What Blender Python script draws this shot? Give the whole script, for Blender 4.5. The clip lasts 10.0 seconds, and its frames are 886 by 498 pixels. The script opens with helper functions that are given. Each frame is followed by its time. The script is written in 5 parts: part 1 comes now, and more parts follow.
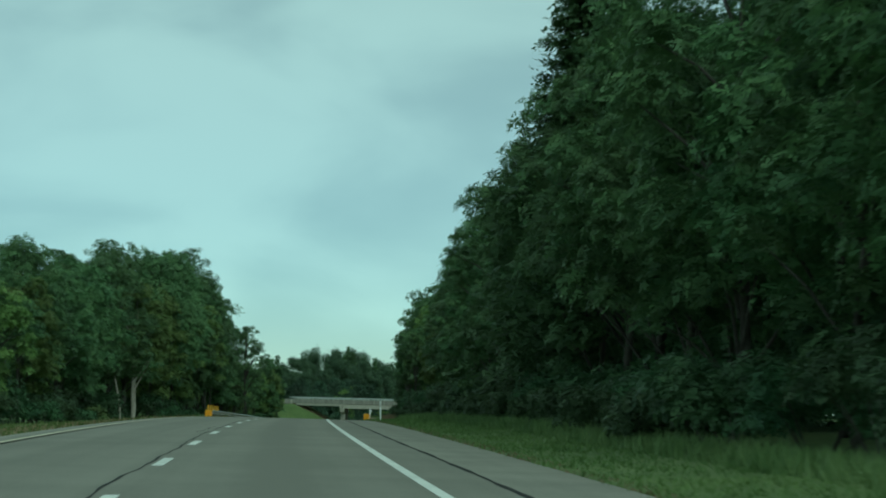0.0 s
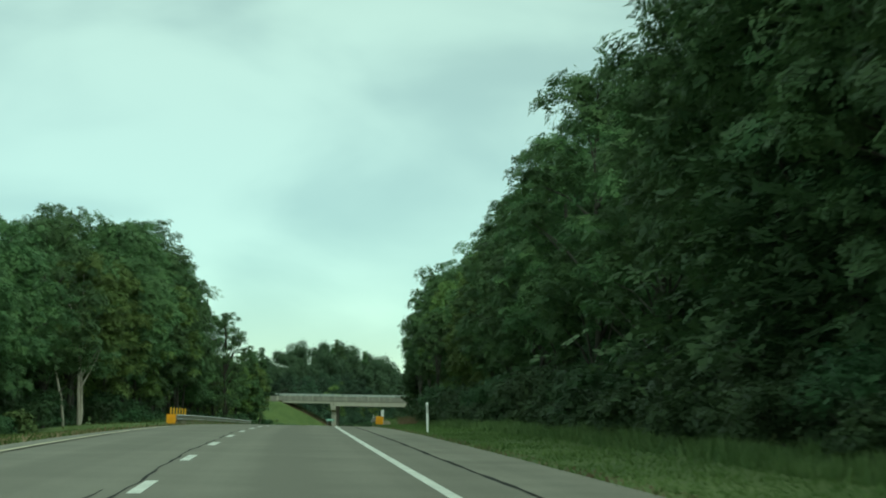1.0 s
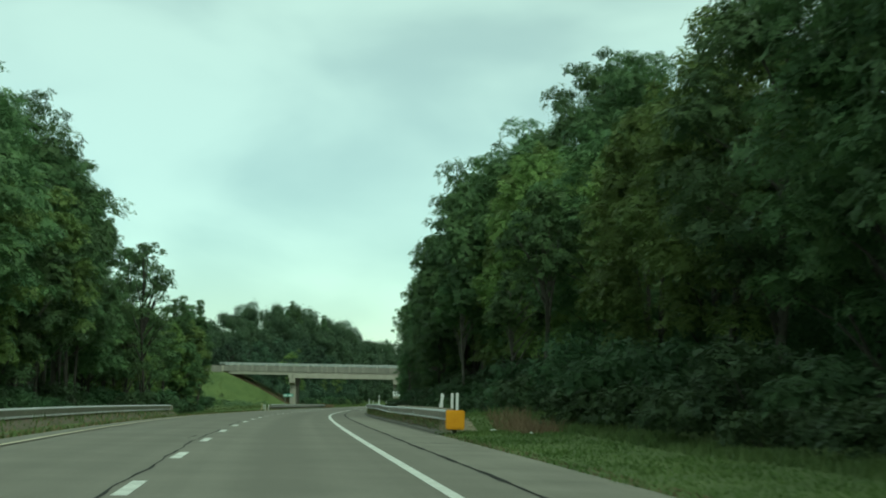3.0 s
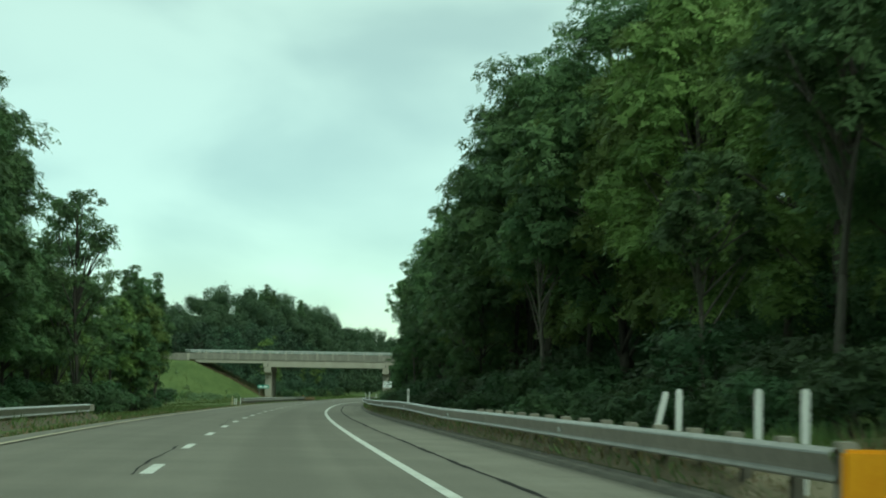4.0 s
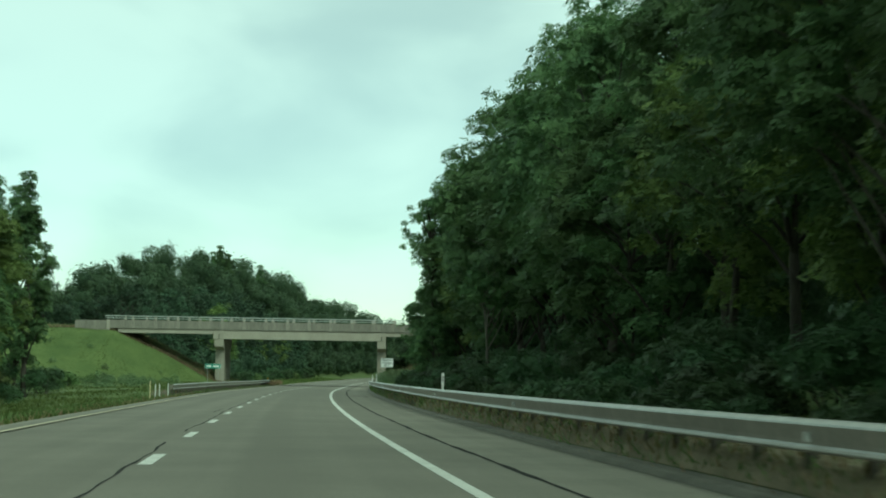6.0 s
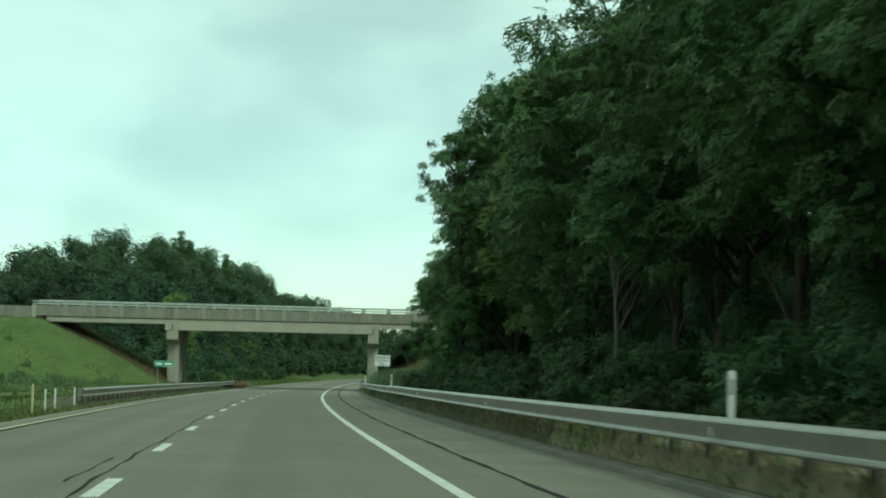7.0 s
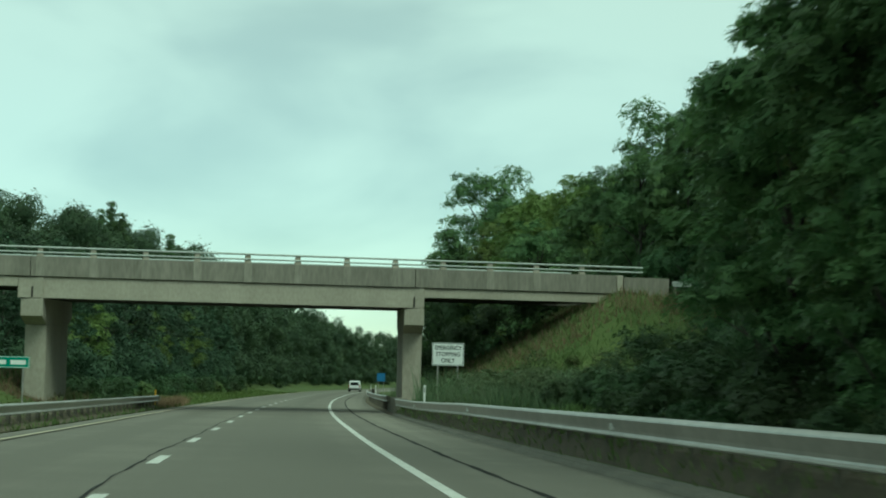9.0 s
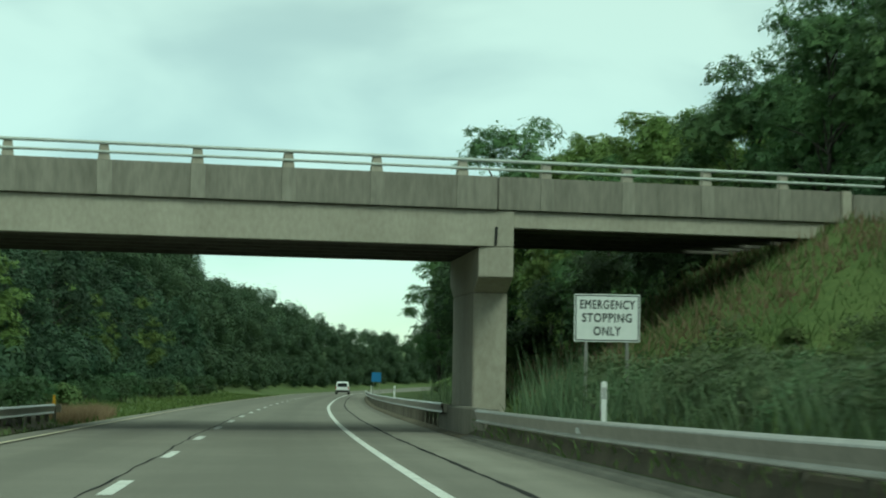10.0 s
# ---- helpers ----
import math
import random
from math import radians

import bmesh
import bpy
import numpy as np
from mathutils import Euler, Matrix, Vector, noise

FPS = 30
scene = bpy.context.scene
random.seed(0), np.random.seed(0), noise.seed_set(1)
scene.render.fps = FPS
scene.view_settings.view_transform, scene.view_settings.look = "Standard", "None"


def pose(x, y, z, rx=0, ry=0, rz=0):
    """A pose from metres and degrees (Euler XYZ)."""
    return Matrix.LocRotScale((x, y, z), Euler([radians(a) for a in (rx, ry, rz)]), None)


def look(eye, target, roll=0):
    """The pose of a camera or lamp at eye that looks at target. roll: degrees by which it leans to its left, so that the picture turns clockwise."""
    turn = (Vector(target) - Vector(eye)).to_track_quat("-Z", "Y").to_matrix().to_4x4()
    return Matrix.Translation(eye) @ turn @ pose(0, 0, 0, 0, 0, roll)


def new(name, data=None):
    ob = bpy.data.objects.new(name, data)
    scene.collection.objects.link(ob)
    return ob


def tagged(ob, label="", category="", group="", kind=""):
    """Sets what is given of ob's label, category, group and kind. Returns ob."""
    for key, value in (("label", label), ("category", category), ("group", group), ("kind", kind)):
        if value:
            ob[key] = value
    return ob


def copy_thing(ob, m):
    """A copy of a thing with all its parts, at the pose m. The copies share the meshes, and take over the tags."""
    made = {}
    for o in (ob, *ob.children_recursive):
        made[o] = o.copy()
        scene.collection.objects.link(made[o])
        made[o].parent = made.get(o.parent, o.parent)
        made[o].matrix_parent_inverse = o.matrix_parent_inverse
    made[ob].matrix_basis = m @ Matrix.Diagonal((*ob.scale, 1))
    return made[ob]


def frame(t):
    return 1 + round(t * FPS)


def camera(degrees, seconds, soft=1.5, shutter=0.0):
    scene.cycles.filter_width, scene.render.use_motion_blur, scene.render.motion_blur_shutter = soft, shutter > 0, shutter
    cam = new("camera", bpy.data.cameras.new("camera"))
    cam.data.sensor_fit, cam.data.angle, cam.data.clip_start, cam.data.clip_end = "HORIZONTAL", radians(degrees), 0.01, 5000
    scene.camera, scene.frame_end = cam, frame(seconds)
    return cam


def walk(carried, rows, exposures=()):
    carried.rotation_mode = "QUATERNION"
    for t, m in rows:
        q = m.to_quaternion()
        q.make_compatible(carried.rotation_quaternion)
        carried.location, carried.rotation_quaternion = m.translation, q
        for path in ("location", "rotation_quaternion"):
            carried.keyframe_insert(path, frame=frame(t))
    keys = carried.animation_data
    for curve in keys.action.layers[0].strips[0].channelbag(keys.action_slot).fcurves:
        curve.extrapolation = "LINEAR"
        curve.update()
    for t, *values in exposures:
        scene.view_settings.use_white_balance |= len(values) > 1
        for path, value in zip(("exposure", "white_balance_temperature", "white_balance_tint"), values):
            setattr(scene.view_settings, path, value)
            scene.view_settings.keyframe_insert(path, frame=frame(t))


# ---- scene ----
cam = camera(26.81, 10.0, soft=1.9, shutter=0.17)
# seconds, x, y, z, yaw, pitch, roll
PATH = [
    (0.0, 0.002, -0.000, 0.001, 0.181, 4.151, 1.549),
    (0.5, -1.881, 19.253, -0.094, -0.053, 4.104, 1.389),
    (1.0, -3.633, 38.522, -0.221, -0.358, 4.009, 1.082),
    (1.5, -5.248, 57.744, -0.386, -0.709, 3.883, 1.070),
    (2.0, -6.724, 76.899, -0.597, -1.150, 3.657, 0.934),
    (2.2, -7.275, 84.511, -0.697, -1.361, 3.528, 0.891),
    (3.3, -9.958, 126.402, -1.421, -2.251, 3.064, 1.226),
    (3.5, -10.387, 134.023, -1.587, -2.503, 3.026, 1.157),
    (4.0, -11.385, 153.067, -2.045, -2.790, 2.856, 1.056),
    (4.5, -12.278, 172.130, -2.558, -3.160, 2.561, 1.141),
    (5.0, -13.056, 191.233, -3.106, -3.464, 2.392, 1.079),
    (5.5, -13.711, 210.376, -3.669, -3.814, 2.304, 1.192),
    (6.0, -14.239, 229.546, -4.233, -4.148, 2.313, 1.016),
    (6.2, -14.415, 237.218, -4.459, -4.289, 2.289, 0.821),
    (7.3, -15.019, 279.441, -5.700, -5.520, 2.477, 1.451),
    (7.5, -15.060, 287.132, -5.929, -5.690, 2.621, 1.374),
    (8.0, -15.068, 306.394, -6.503, -5.919, 2.634, 1.580),
    (8.5, -14.941, 325.719, -7.073, -6.192, 2.694, 1.437),
    (9.0, -14.670, 345.104, -7.636, -6.443, 2.744, 1.292),
    (9.5, -14.235, 364.610, -8.196, -6.784, 2.780, 1.167),
    (10.0, -13.632, 384.150, -8.754, -7.177, 2.800, 0.952),
]
walk(cam, [(t, pose(x, y, z, 90 + pitch, 0, yaw) @ pose(0, 0, 0, 0, 0, roll)) for t, x, y, z, yaw, pitch, roll in PATH],
     exposures=[(0.0, -0.35, 5400, -33), (0.1, -0.33, 5400, -33), (0.3, 0.04, 6080, -32), (0.6, 0.08, 6150, -32), (3.0, 0.1, 6170, -31), (5.0, 0.2, 6200, -31), (7.0, 0.22, 6200, -31), (8.5, 0.07, 6150, -31), (9.5, 0.03, 6150, -31), (10.0, 0.16, 6180, -30)])

# ---- daylight: an overcast sky with a weak, wide sun behind the cloud ----
SUN_UP, SUN_ROUND = radians(48), radians(150)
world = bpy.data.worlds.new("overcast_sky")
scene.world = world
world.use_nodes = True
wn, wl = world.node_tree.nodes, world.node_tree.links
wn.clear()
sky = wn.new("ShaderNodeTexSky")
sky.sky_type, sky.sun_disc, sky.sun_elevation, sky.sun_rotation = "NISHITA", False, SUN_UP, SUN_ROUND
sky.dust_density, sky.air_density, sky.ozone_density = 0.0, 0.9, 3.0
sky.altitude = 2500
sky_bg = wn.new("ShaderNodeBackground")
sky_bg.inputs["Strength"].default_value = 0.05
wl.new(sky.outputs[0], sky_bg.inputs["Color"])
coord = wn.new("ShaderNodeTexCoord")
stretch = wn.new("ShaderNodeMapping")
stretch.inputs["Scale"].default_value = (1.0, 1.0, 2.3)
stretch.inputs["Location"].default_value = (0.4, 0.15, 0.2)
wl.new(coord.outputs["Generated"], stretch.inputs["Vector"])
clouds = wn.new("ShaderNodeTexNoise")
clouds.inputs["Scale"].default_value, clouds.inputs["Detail"].default_value = 6.2, 5.0
clouds.inputs["Roughness"].default_value, clouds.inputs["Distortion"].default_value = 0.42, 0.3
wl.new(stretch.outputs[0], clouds.inputs["Vector"])
shade = wn.new("ShaderNodeValToRGB")
shade.color_ramp.interpolation = "EASE"
shade.color_ramp.elements[0].position, shade.color_ramp.elements[0].color = 0.34, (0.485, 0.487, 0.415, 1)
shade.color_ramp.elements[1].position, shade.color_ramp.elements[1].color = 0.62, (0.715, 0.72, 0.618, 1)
wl.new(clouds.outputs["Fac"], shade.inputs["Fac"])
cloud_bg = wn.new("ShaderNodeBackground")
# an overcast sky is dimmer towards the horizon
height_of, dim = wn.new("ShaderNodeSeparateXYZ"), wn.new("ShaderNodeMapRange")
wl.new(coord.outputs["Generated"], height_of.inputs[0])
dim.interpolation_type = "SMOOTHSTEP"
for socket, value in (("From Min", -0.02), ("From Max", 0.2), ("To Min", 0.66), ("To Max", 0.82)):
    dim.inputs[socket].default_value = value
wl.new(height_of.outputs["Z"], dim.inputs["Value"])
wl.new(dim.outputs[0], cloud_bg.inputs["Strength"])
wl.new(shade.outputs[0], cloud_bg.inputs["Color"])
both = wn.new("ShaderNodeAddShader")
wl.new(sky_bg.outputs[0], both.inputs[0])
wl.new(cloud_bg.outputs[0], both.inputs[1])
wout = wn.new("ShaderNodeOutputWorld")
wl.new(both.outputs[0], wout.inputs["Surface"])

lamp = bpy.data.lights.new("sun", "SUN")
lamp.energy, lamp.angle, lamp.color = 1.4, radians(25), (1.0, 0.97, 0.92)
sun = new("sun", lamp)
sun.matrix_world = look((0, 0, 200), (200 * math.sin(SUN_ROUND) * -1, 200 * math.cos(SUN_ROUND) * -1, 200 - 200 * math.tan(SUN_UP)))

# ---- materials ----
def grain(name, dark, light, scale, rough=0.85, bump=0.25, fine=6.0, metal=0.0, per_object=0.0, stretch=(1, 1, 1), spec=0.3, laid=False):
    """A surface of two colours, mixed by a coarse and a fine noise, with a fine relief."""
    m = bpy.data.materials.new(name)
    m.use_nodes = True
    n, l = m.node_tree.nodes, m.node_tree.links
    p = n["Principled BSDF"]
    p.inputs["Roughness"].default_value, p.inputs["Metallic"].default_value = rough, metal
    p.inputs["Specular IOR Level"].default_value = spec
    where, turn = n.new("ShaderNodeTexCoord"), n.new("ShaderNodeMapping")
    turn.inputs["Scale"].default_value = stretch
    l.new(where.outputs["Object"], turn.inputs["Vector"])
    coarse, small = n.new("ShaderNodeTexNoise"), n.new("ShaderNodeTexNoise")
    coarse.inputs["Scale"].default_value, coarse.inputs["Detail"].default_value = scale, 5
    small.inputs["Scale"].default_value, small.inputs["Detail"].default_value = scale * fine, 4
    for t in (coarse, small):
        l.new(turn.outputs[0], t.inputs["Vector"])
    mid = n.new("ShaderNodeMath")
    mid.operation = "MULTIPLY_ADD"
    mid.inputs[1].default_value = 0.45
    l.new(small.outputs["Fac"], mid.inputs[0])
    half = n.new("ShaderNodeMath")
    half.operation = "MULTIPLY"
    half.inputs[1].default_value = 0.55
    l.new(coarse.outputs["Fac"], half.inputs[0])
    l.new(half.outputs[0], mid.inputs[2])
    if laid:
        # wear in streaks along the lanes
        along, squeeze, streak, wear = n.new("ShaderNodeAttribute"), n.new("ShaderNodeMapping"), n.new("ShaderNodeTexNoise"), n.new("ShaderNodeMath")
        along.attribute_name = "laid"
        squeeze.inputs["Scale"].default_value = (1.15, 0.004, 1)
        l.new(along.outputs["Vector"], squeeze.inputs["Vector"])
        streak.inputs["Scale"].default_value, streak.inputs["Detail"].default_value = 1.0, 4
        l.new(squeeze.outputs[0], streak.inputs["Vector"])
        wear.operation, wear.inputs[1].default_value = "MULTIPLY_ADD", 0.6
        shift = n.new("ShaderNodeMath")
        shift.operation, shift.inputs[1].default_value = "SUBTRACT", 0.5
        l.new(streak.outputs["Fac"], shift.inputs[0])
        l.new(shift.outputs[0], wear.inputs[0])
        l.new(mid.outputs[0], wear.inputs[2])
        mid = wear
        # oil-darkened strip down the middle of each lane
        across = n.new("ShaderNodeSeparateXYZ")
        l.new(along.outputs["Vector"], across.inputs[0])
        # and a darker length of road surface before the bridge
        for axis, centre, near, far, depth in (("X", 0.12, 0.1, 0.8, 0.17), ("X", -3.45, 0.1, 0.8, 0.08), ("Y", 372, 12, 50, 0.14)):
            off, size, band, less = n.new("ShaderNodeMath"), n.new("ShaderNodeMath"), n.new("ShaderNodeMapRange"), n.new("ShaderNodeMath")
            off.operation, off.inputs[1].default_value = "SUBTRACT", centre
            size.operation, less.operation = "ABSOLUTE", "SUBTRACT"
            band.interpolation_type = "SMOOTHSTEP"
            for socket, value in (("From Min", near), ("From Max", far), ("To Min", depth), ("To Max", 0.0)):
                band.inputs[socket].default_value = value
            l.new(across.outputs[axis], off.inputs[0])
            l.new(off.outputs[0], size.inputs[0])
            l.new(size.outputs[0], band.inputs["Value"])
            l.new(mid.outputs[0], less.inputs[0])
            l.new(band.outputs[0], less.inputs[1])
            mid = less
    ramp = n.new("ShaderNodeValToRGB")
    ramp.color_ramp.elements[0].position, ramp.color_ramp.elements[0].color = 0.34, (*dark, 1)
    ramp.color_ramp.elements[1].position, ramp.color_ramp.elements[1].color = 0.66, (*light, 1)
    l.new(mid.outputs[0], ramp.inputs["Fac"])
    colour = ramp.outputs[0]
    if per_object:
        rnd, span, hsv = n.new("ShaderNodeObjectInfo"), n.new("ShaderNodeMapRange"), n.new("ShaderNodeHueSaturation")
        span.inputs["To Min"].default_value, span.inputs["To Max"].default_value = 1 - per_object, 1 + per_object
        l.new(rnd.outputs["Random"], span.inputs["Value"])
        l.new(span.outputs[0], hsv.inputs["Value"])
        l.new(colour, hsv.inputs["Color"])
        colour = hsv.outputs[0]
    l.new(colour, p.inputs["Base Color"])
    if bump:
        b = n.new("ShaderNodeBump")
        b.inputs["Strength"].default_value, b.inputs["Distance"].default_value = bump, 0.02
        l.new(small.outputs["Fac"], b.inputs["Height"])
        l.new(b.outputs[0], p.inputs["Normal"])
    return m


def foliage(name, dark, light, hue=0.03, cut=0.0):
    """Leaves: dull above, letting some light through, each leaf and each tree a little different."""
    m = bpy.data.materials.new(name)
    m.use_nodes = True
    n, l = m.node_tree.nodes, m.node_tree.links
    p = n["Principled BSDF"]
    p.inputs["Roughness"].default_value, p.inputs["Specular IOR Level"].default_value = 0.6, 0.25
    geo, info = n.new("ShaderNodeNewGeometry"), n.new("ShaderNodeObjectInfo")
    where, patch = n.new("ShaderNodeTexCoord"), n.new("ShaderNodeTexNoise")
    patch.inputs["Scale"].default_value, patch.inputs["Detail"].default_value = 0.45, 2
    l.new(where.outputs["Object"], patch.inputs["Vector"])
    add = n.new("ShaderNodeMath")
    add.operation = "MULTIPLY_ADD"
    add.inputs[1].default_value = 0.4
    l.new(geo.outputs["Random Per Island"], add.inputs[0])
    less = n.new("ShaderNodeMath")
    less.operation = "MULTIPLY_ADD"
    less.inputs[1].default_value, less.inputs[2].default_value = 1.5, -0.45
    l.new(patch.outputs["Fac"], less.inputs[0])
    l.new(less.outputs[0], add.inputs[2])
    ramp = n.new("ShaderNodeValToRGB")
    ramp.color_ramp.elements[0].color, ramp.color_ramp.elements[1].color = (*dark, 1), (*light, 1)
    l.new(add.outputs[0], ramp.inputs["Fac"])
    hsv = n.new("ShaderNodeHueSaturation")
    for socket, low, high in (("Hue", 0.5 - hue, 0.5 + hue * 0.6), ("Value", 0.72, 1.3)):
        span = n.new("ShaderNodeMapRange")
        span.inputs["To Min"].default_value, span.inputs["To Max"].default_value = low, high
        l.new(info.outputs["Random"], span.inputs["Value"])
        l.new(span.outputs[0], hsv.inputs[socket])
    l.new(ramp.outputs[0], hsv.inputs["Color"])
    l.new(hsv.outputs[0], p.inputs["Base Color"])
    thin, mix = n.new("ShaderNodeBsdfTranslucent"), n.new("ShaderNodeMixShader")
    l.new(hsv.outputs[0], thin.inputs["Color"])
    mix.inputs["Fac"].default_value = 0.3
    l.new(p.outputs[0], mix.inputs[1])
    l.new(thin.outputs[0], mix.inputs[2])
    done = mix.outputs[0]
    if cut:
        # sprays of small leaves with gaps between them
        cells, gap = n.new("ShaderNodeTexVoronoi"), n.new("ShaderNodeMath")
        cells.inputs["Scale"].default_value = cut
        l.new(where.outputs["Object"], cells.inputs["Vector"])
        gap.operation, gap.inputs[1].default_value = "GREATER_THAN", 0.51
        l.new(cells.outputs["Distance"], gap.inputs[0])
        clear, holes = n.new("ShaderNodeBsdfTransparent"), n.new("ShaderNodeMixShader")
        l.new(gap.outputs[0], holes.inputs["Fac"])
        l.new(done, holes.inputs[1])
        l.new(clear.outputs[0], holes.inputs[2])
        done = holes.outputs[0]
    l.new(done, n["Material Output"].inputs["Surface"])
    return m


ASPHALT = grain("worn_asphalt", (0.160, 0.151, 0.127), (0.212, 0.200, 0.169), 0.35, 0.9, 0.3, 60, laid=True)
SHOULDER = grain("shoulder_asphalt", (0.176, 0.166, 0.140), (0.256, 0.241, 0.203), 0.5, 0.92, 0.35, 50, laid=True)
TAR = grain("tar_seal", (0.022, 0.022, 0.022), (0.05, 0.05, 0.048), 3.0, 0.95, 0.2, spec=0.08)
WHITE_LINE = grain("white_road_paint", (0.50, 0.50, 0.47), (0.78, 0.78, 0.74), 2.0, 0.7, 0.2, 12)
YELLOW_LINE = grain("faded_yellow_paint", (0.46, 0.41, 0.28), (0.66, 0.59, 0.43), 2.0, 0.7, 0.2, 12)
GROUND = grain("grassy_ground", (0.062, 0.094, 0.028), (0.13, 0.168, 0.055), 0.35, 0.95, 0.6, 20)
DIRT = grain("dry_verge_soil", (0.078, 0.070, 0.046), (0.150, 0.128, 0.090), 0.7, 0.95, 0.5, 30)
CONCRETE = grain("weathered_concrete", (0.30, 0.275, 0.222), (0.43, 0.398, 0.33), 0.6, 0.9, 0.15, 14, stretch=(1, 1, 0.6))
PARAPET = grain("stained_parapet_concrete", (0.155, 0.145, 0.120), (0.285, 0.265, 0.222), 0.8, 0.92, 0.3, 9, stretch=(1, 1, 0.25))
PILASTER = grain("washed_parapet_concrete", (0.19, 0.178, 0.148), (0.325, 0.305, 0.256), 0.9, 0.92, 0.3, 9, stretch=(1, 1, 0.25))
# concrete copy with the shade under the deck put into its colour
SOFFIT = grain("shaded_concrete", (0.085, 0.08, 0.068), (0.15, 0.14, 0.12), 0.8, 0.9, 0.2)
STEEL = grain("galvanised_steel", (0.30, 0.288, 0.27), (0.45, 0.432, 0.407), 1.2, 0.4, 0.1, 8, metal=0.62, per_object=0.08, spec=0.25)
RAIL_PIPE = grain("aluminium_rail", (0.35, 0.38, 0.355), (0.48, 0.51, 0.48), 2.0, 0.55, 0.05, 8, metal=0.15)
DARK_POST = grain("dark_post_timber", (0.085, 0.08, 0.066), (0.15, 0.14, 0.115), 3.0, 0.9, 0.4, 6, per_object=0.15, stretch=(1, 1, 0.2))
POST_WOOD = grain("grey_timber", (0.22, 0.205, 0.165), (0.35, 0.33, 0.27), 3.0, 0.9, 0.4, 6, per_object=0.15, stretch=(1, 1, 0.2))
WHITE_PLASTIC = grain("white_plastic", (0.70, 0.71, 0.69), (0.82, 0.82, 0.80), 4.0, 0.5, 0.05)
GREY_BAND = grain("grey_reflector", (0.36, 0.36, 0.35), (0.46, 0.46, 0.45), 5.0, 0.5, 0.05)
ORANGE = grain("orange_yellow_sheeting", (0.72, 0.30, 0.012), (0.82, 0.38, 0.02), 3.0, 0.5, 0.05)
YELLOW_PLASTIC = grain("yellow_plastic", (0.70, 0.36, 0.03), (0.80, 0.45, 0.05), 4.0, 0.5, 0.05)
CREAM_PLASTIC = grain("cream_plastic", (0.60, 0.52, 0.30), (0.72, 0.64, 0.40), 4.0, 0.5, 0.05)
SIGN_WHITE = grain("white_sign_sheeting", (0.70, 0.72, 0.70), (0.80, 0.81, 0.79), 1.5, 0.45, 0.0)
SIGN_GREEN = grain("green_sign_sheeting", (0.01, 0.20, 0.13), (0.015, 0.26, 0.17), 1.5, 0.45, 0.0)
SIGN_BLUE = grain("blue_sign_sheeting", (0.04, 0.17, 0.38), (0.055, 0.21, 0.44), 1.5, 0.45, 0.0)
SIGN_BLACK = grain("black_sign_letters", (0.03, 0.036, 0.033), (0.07, 0.08, 0.075), 3.0, 0.5, 0.0)
BARK = grain("grey_bark", (0.04, 0.036, 0.03), (0.105, 0.095, 0.078), 2.5, 0.95, 0.8, 6, per_object=0.25, stretch=(1, 1, 0.25))
GREY_BARK = grain("light_grey_bark", (0.085, 0.078, 0.065), (0.17, 0.155, 0.13), 2.5, 0.95, 0.6, 6, per_object=0.2, stretch=(1, 1, 0.3))
PALE_BARK = grain("pale_bark", (0.24, 0.21, 0.17), (0.42, 0.38, 0.32), 2.5, 0.95, 0.6, 6, stretch=(1, 1, 0.3))
LEAF = foliage("broad_leaves", (0.052, 0.100, 0.044), (0.146, 0.222, 0.084), 0.012, cut=11)
# leaf colour lowered to imitate the shade below the tree crowns
SHRUB_LEAF = foliage("shaded_shrub_leaves", (0.032, 0.064, 0.030), (0.086, 0.14, 0.057), cut=14)
LEAF_LIGHT = foliage("light_leaves", (0.080, 0.132, 0.034), (0.215, 0.29, 0.088), 0.014, cut=11)
NEEDLE = foliage("conifer_needles", (0.036, 0.074, 0.032), (0.10, 0.155, 0.06), 0.02, cut=11)
FAR_LEAF = foliage("far_leaves", (0.041, 0.077, 0.040), (0.086, 0.133, 0.061), 0.016, cut=5)
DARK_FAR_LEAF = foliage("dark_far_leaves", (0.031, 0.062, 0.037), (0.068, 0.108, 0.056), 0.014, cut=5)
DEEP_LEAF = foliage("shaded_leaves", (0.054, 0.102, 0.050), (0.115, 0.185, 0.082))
GRASS = foliage("verge_grass", (0.066, 0.108, 0.03), (0.155, 0.208, 0.068), 0.02)
BANK_GRASS = foliage("bank_grass", (0.072, 0.115, 0.03), (0.17, 0.22, 0.07), 0.02)
LEAFY_WEED = foliage("leafy_weeds", (0.066, 0.112, 0.05), (0.165, 0.225, 0.11), 0.035, cut=18)
DRY_GRASS = foliage("dry_grass", (0.17, 0.12, 0.075), (0.31, 0.23, 0.145), 0.01)
TALL_GRASS = foliage("tall_bluish_grass", (0.07, 0.112, 0.056), (0.165, 0.212, 0.118), 0.02)
WEED = foliage("roadside_weeds", (0.07, 0.115, 0.035), (0.17, 0.22, 0.085), 0.03)
VAN_PAINT = grain("white_car_paint", (0.62, 0.64, 0.64), (0.72, 0.73, 0.73), 1.0, 0.3, 0.0, spec=0.5)
DARK_GLASS = grain("dark_car_glass", (0.012, 0.014, 0.015), (0.02, 0.022, 0.024), 1.0, 0.08, 0.0, spec=0.6)
OLIVE_WEED = foliage("olive_weeds", (0.135, 0.125, 0.052), (0.27, 0.235, 0.115), 0.03)
# tan copy of the verge soil, brightened against the rail beam's shade
BANK_SOIL = grain("lightened_tan_soil", (0.11, 0.10, 0.064), (0.29, 0.25, 0.175), 1.3, 0.95, 0.5, 22)
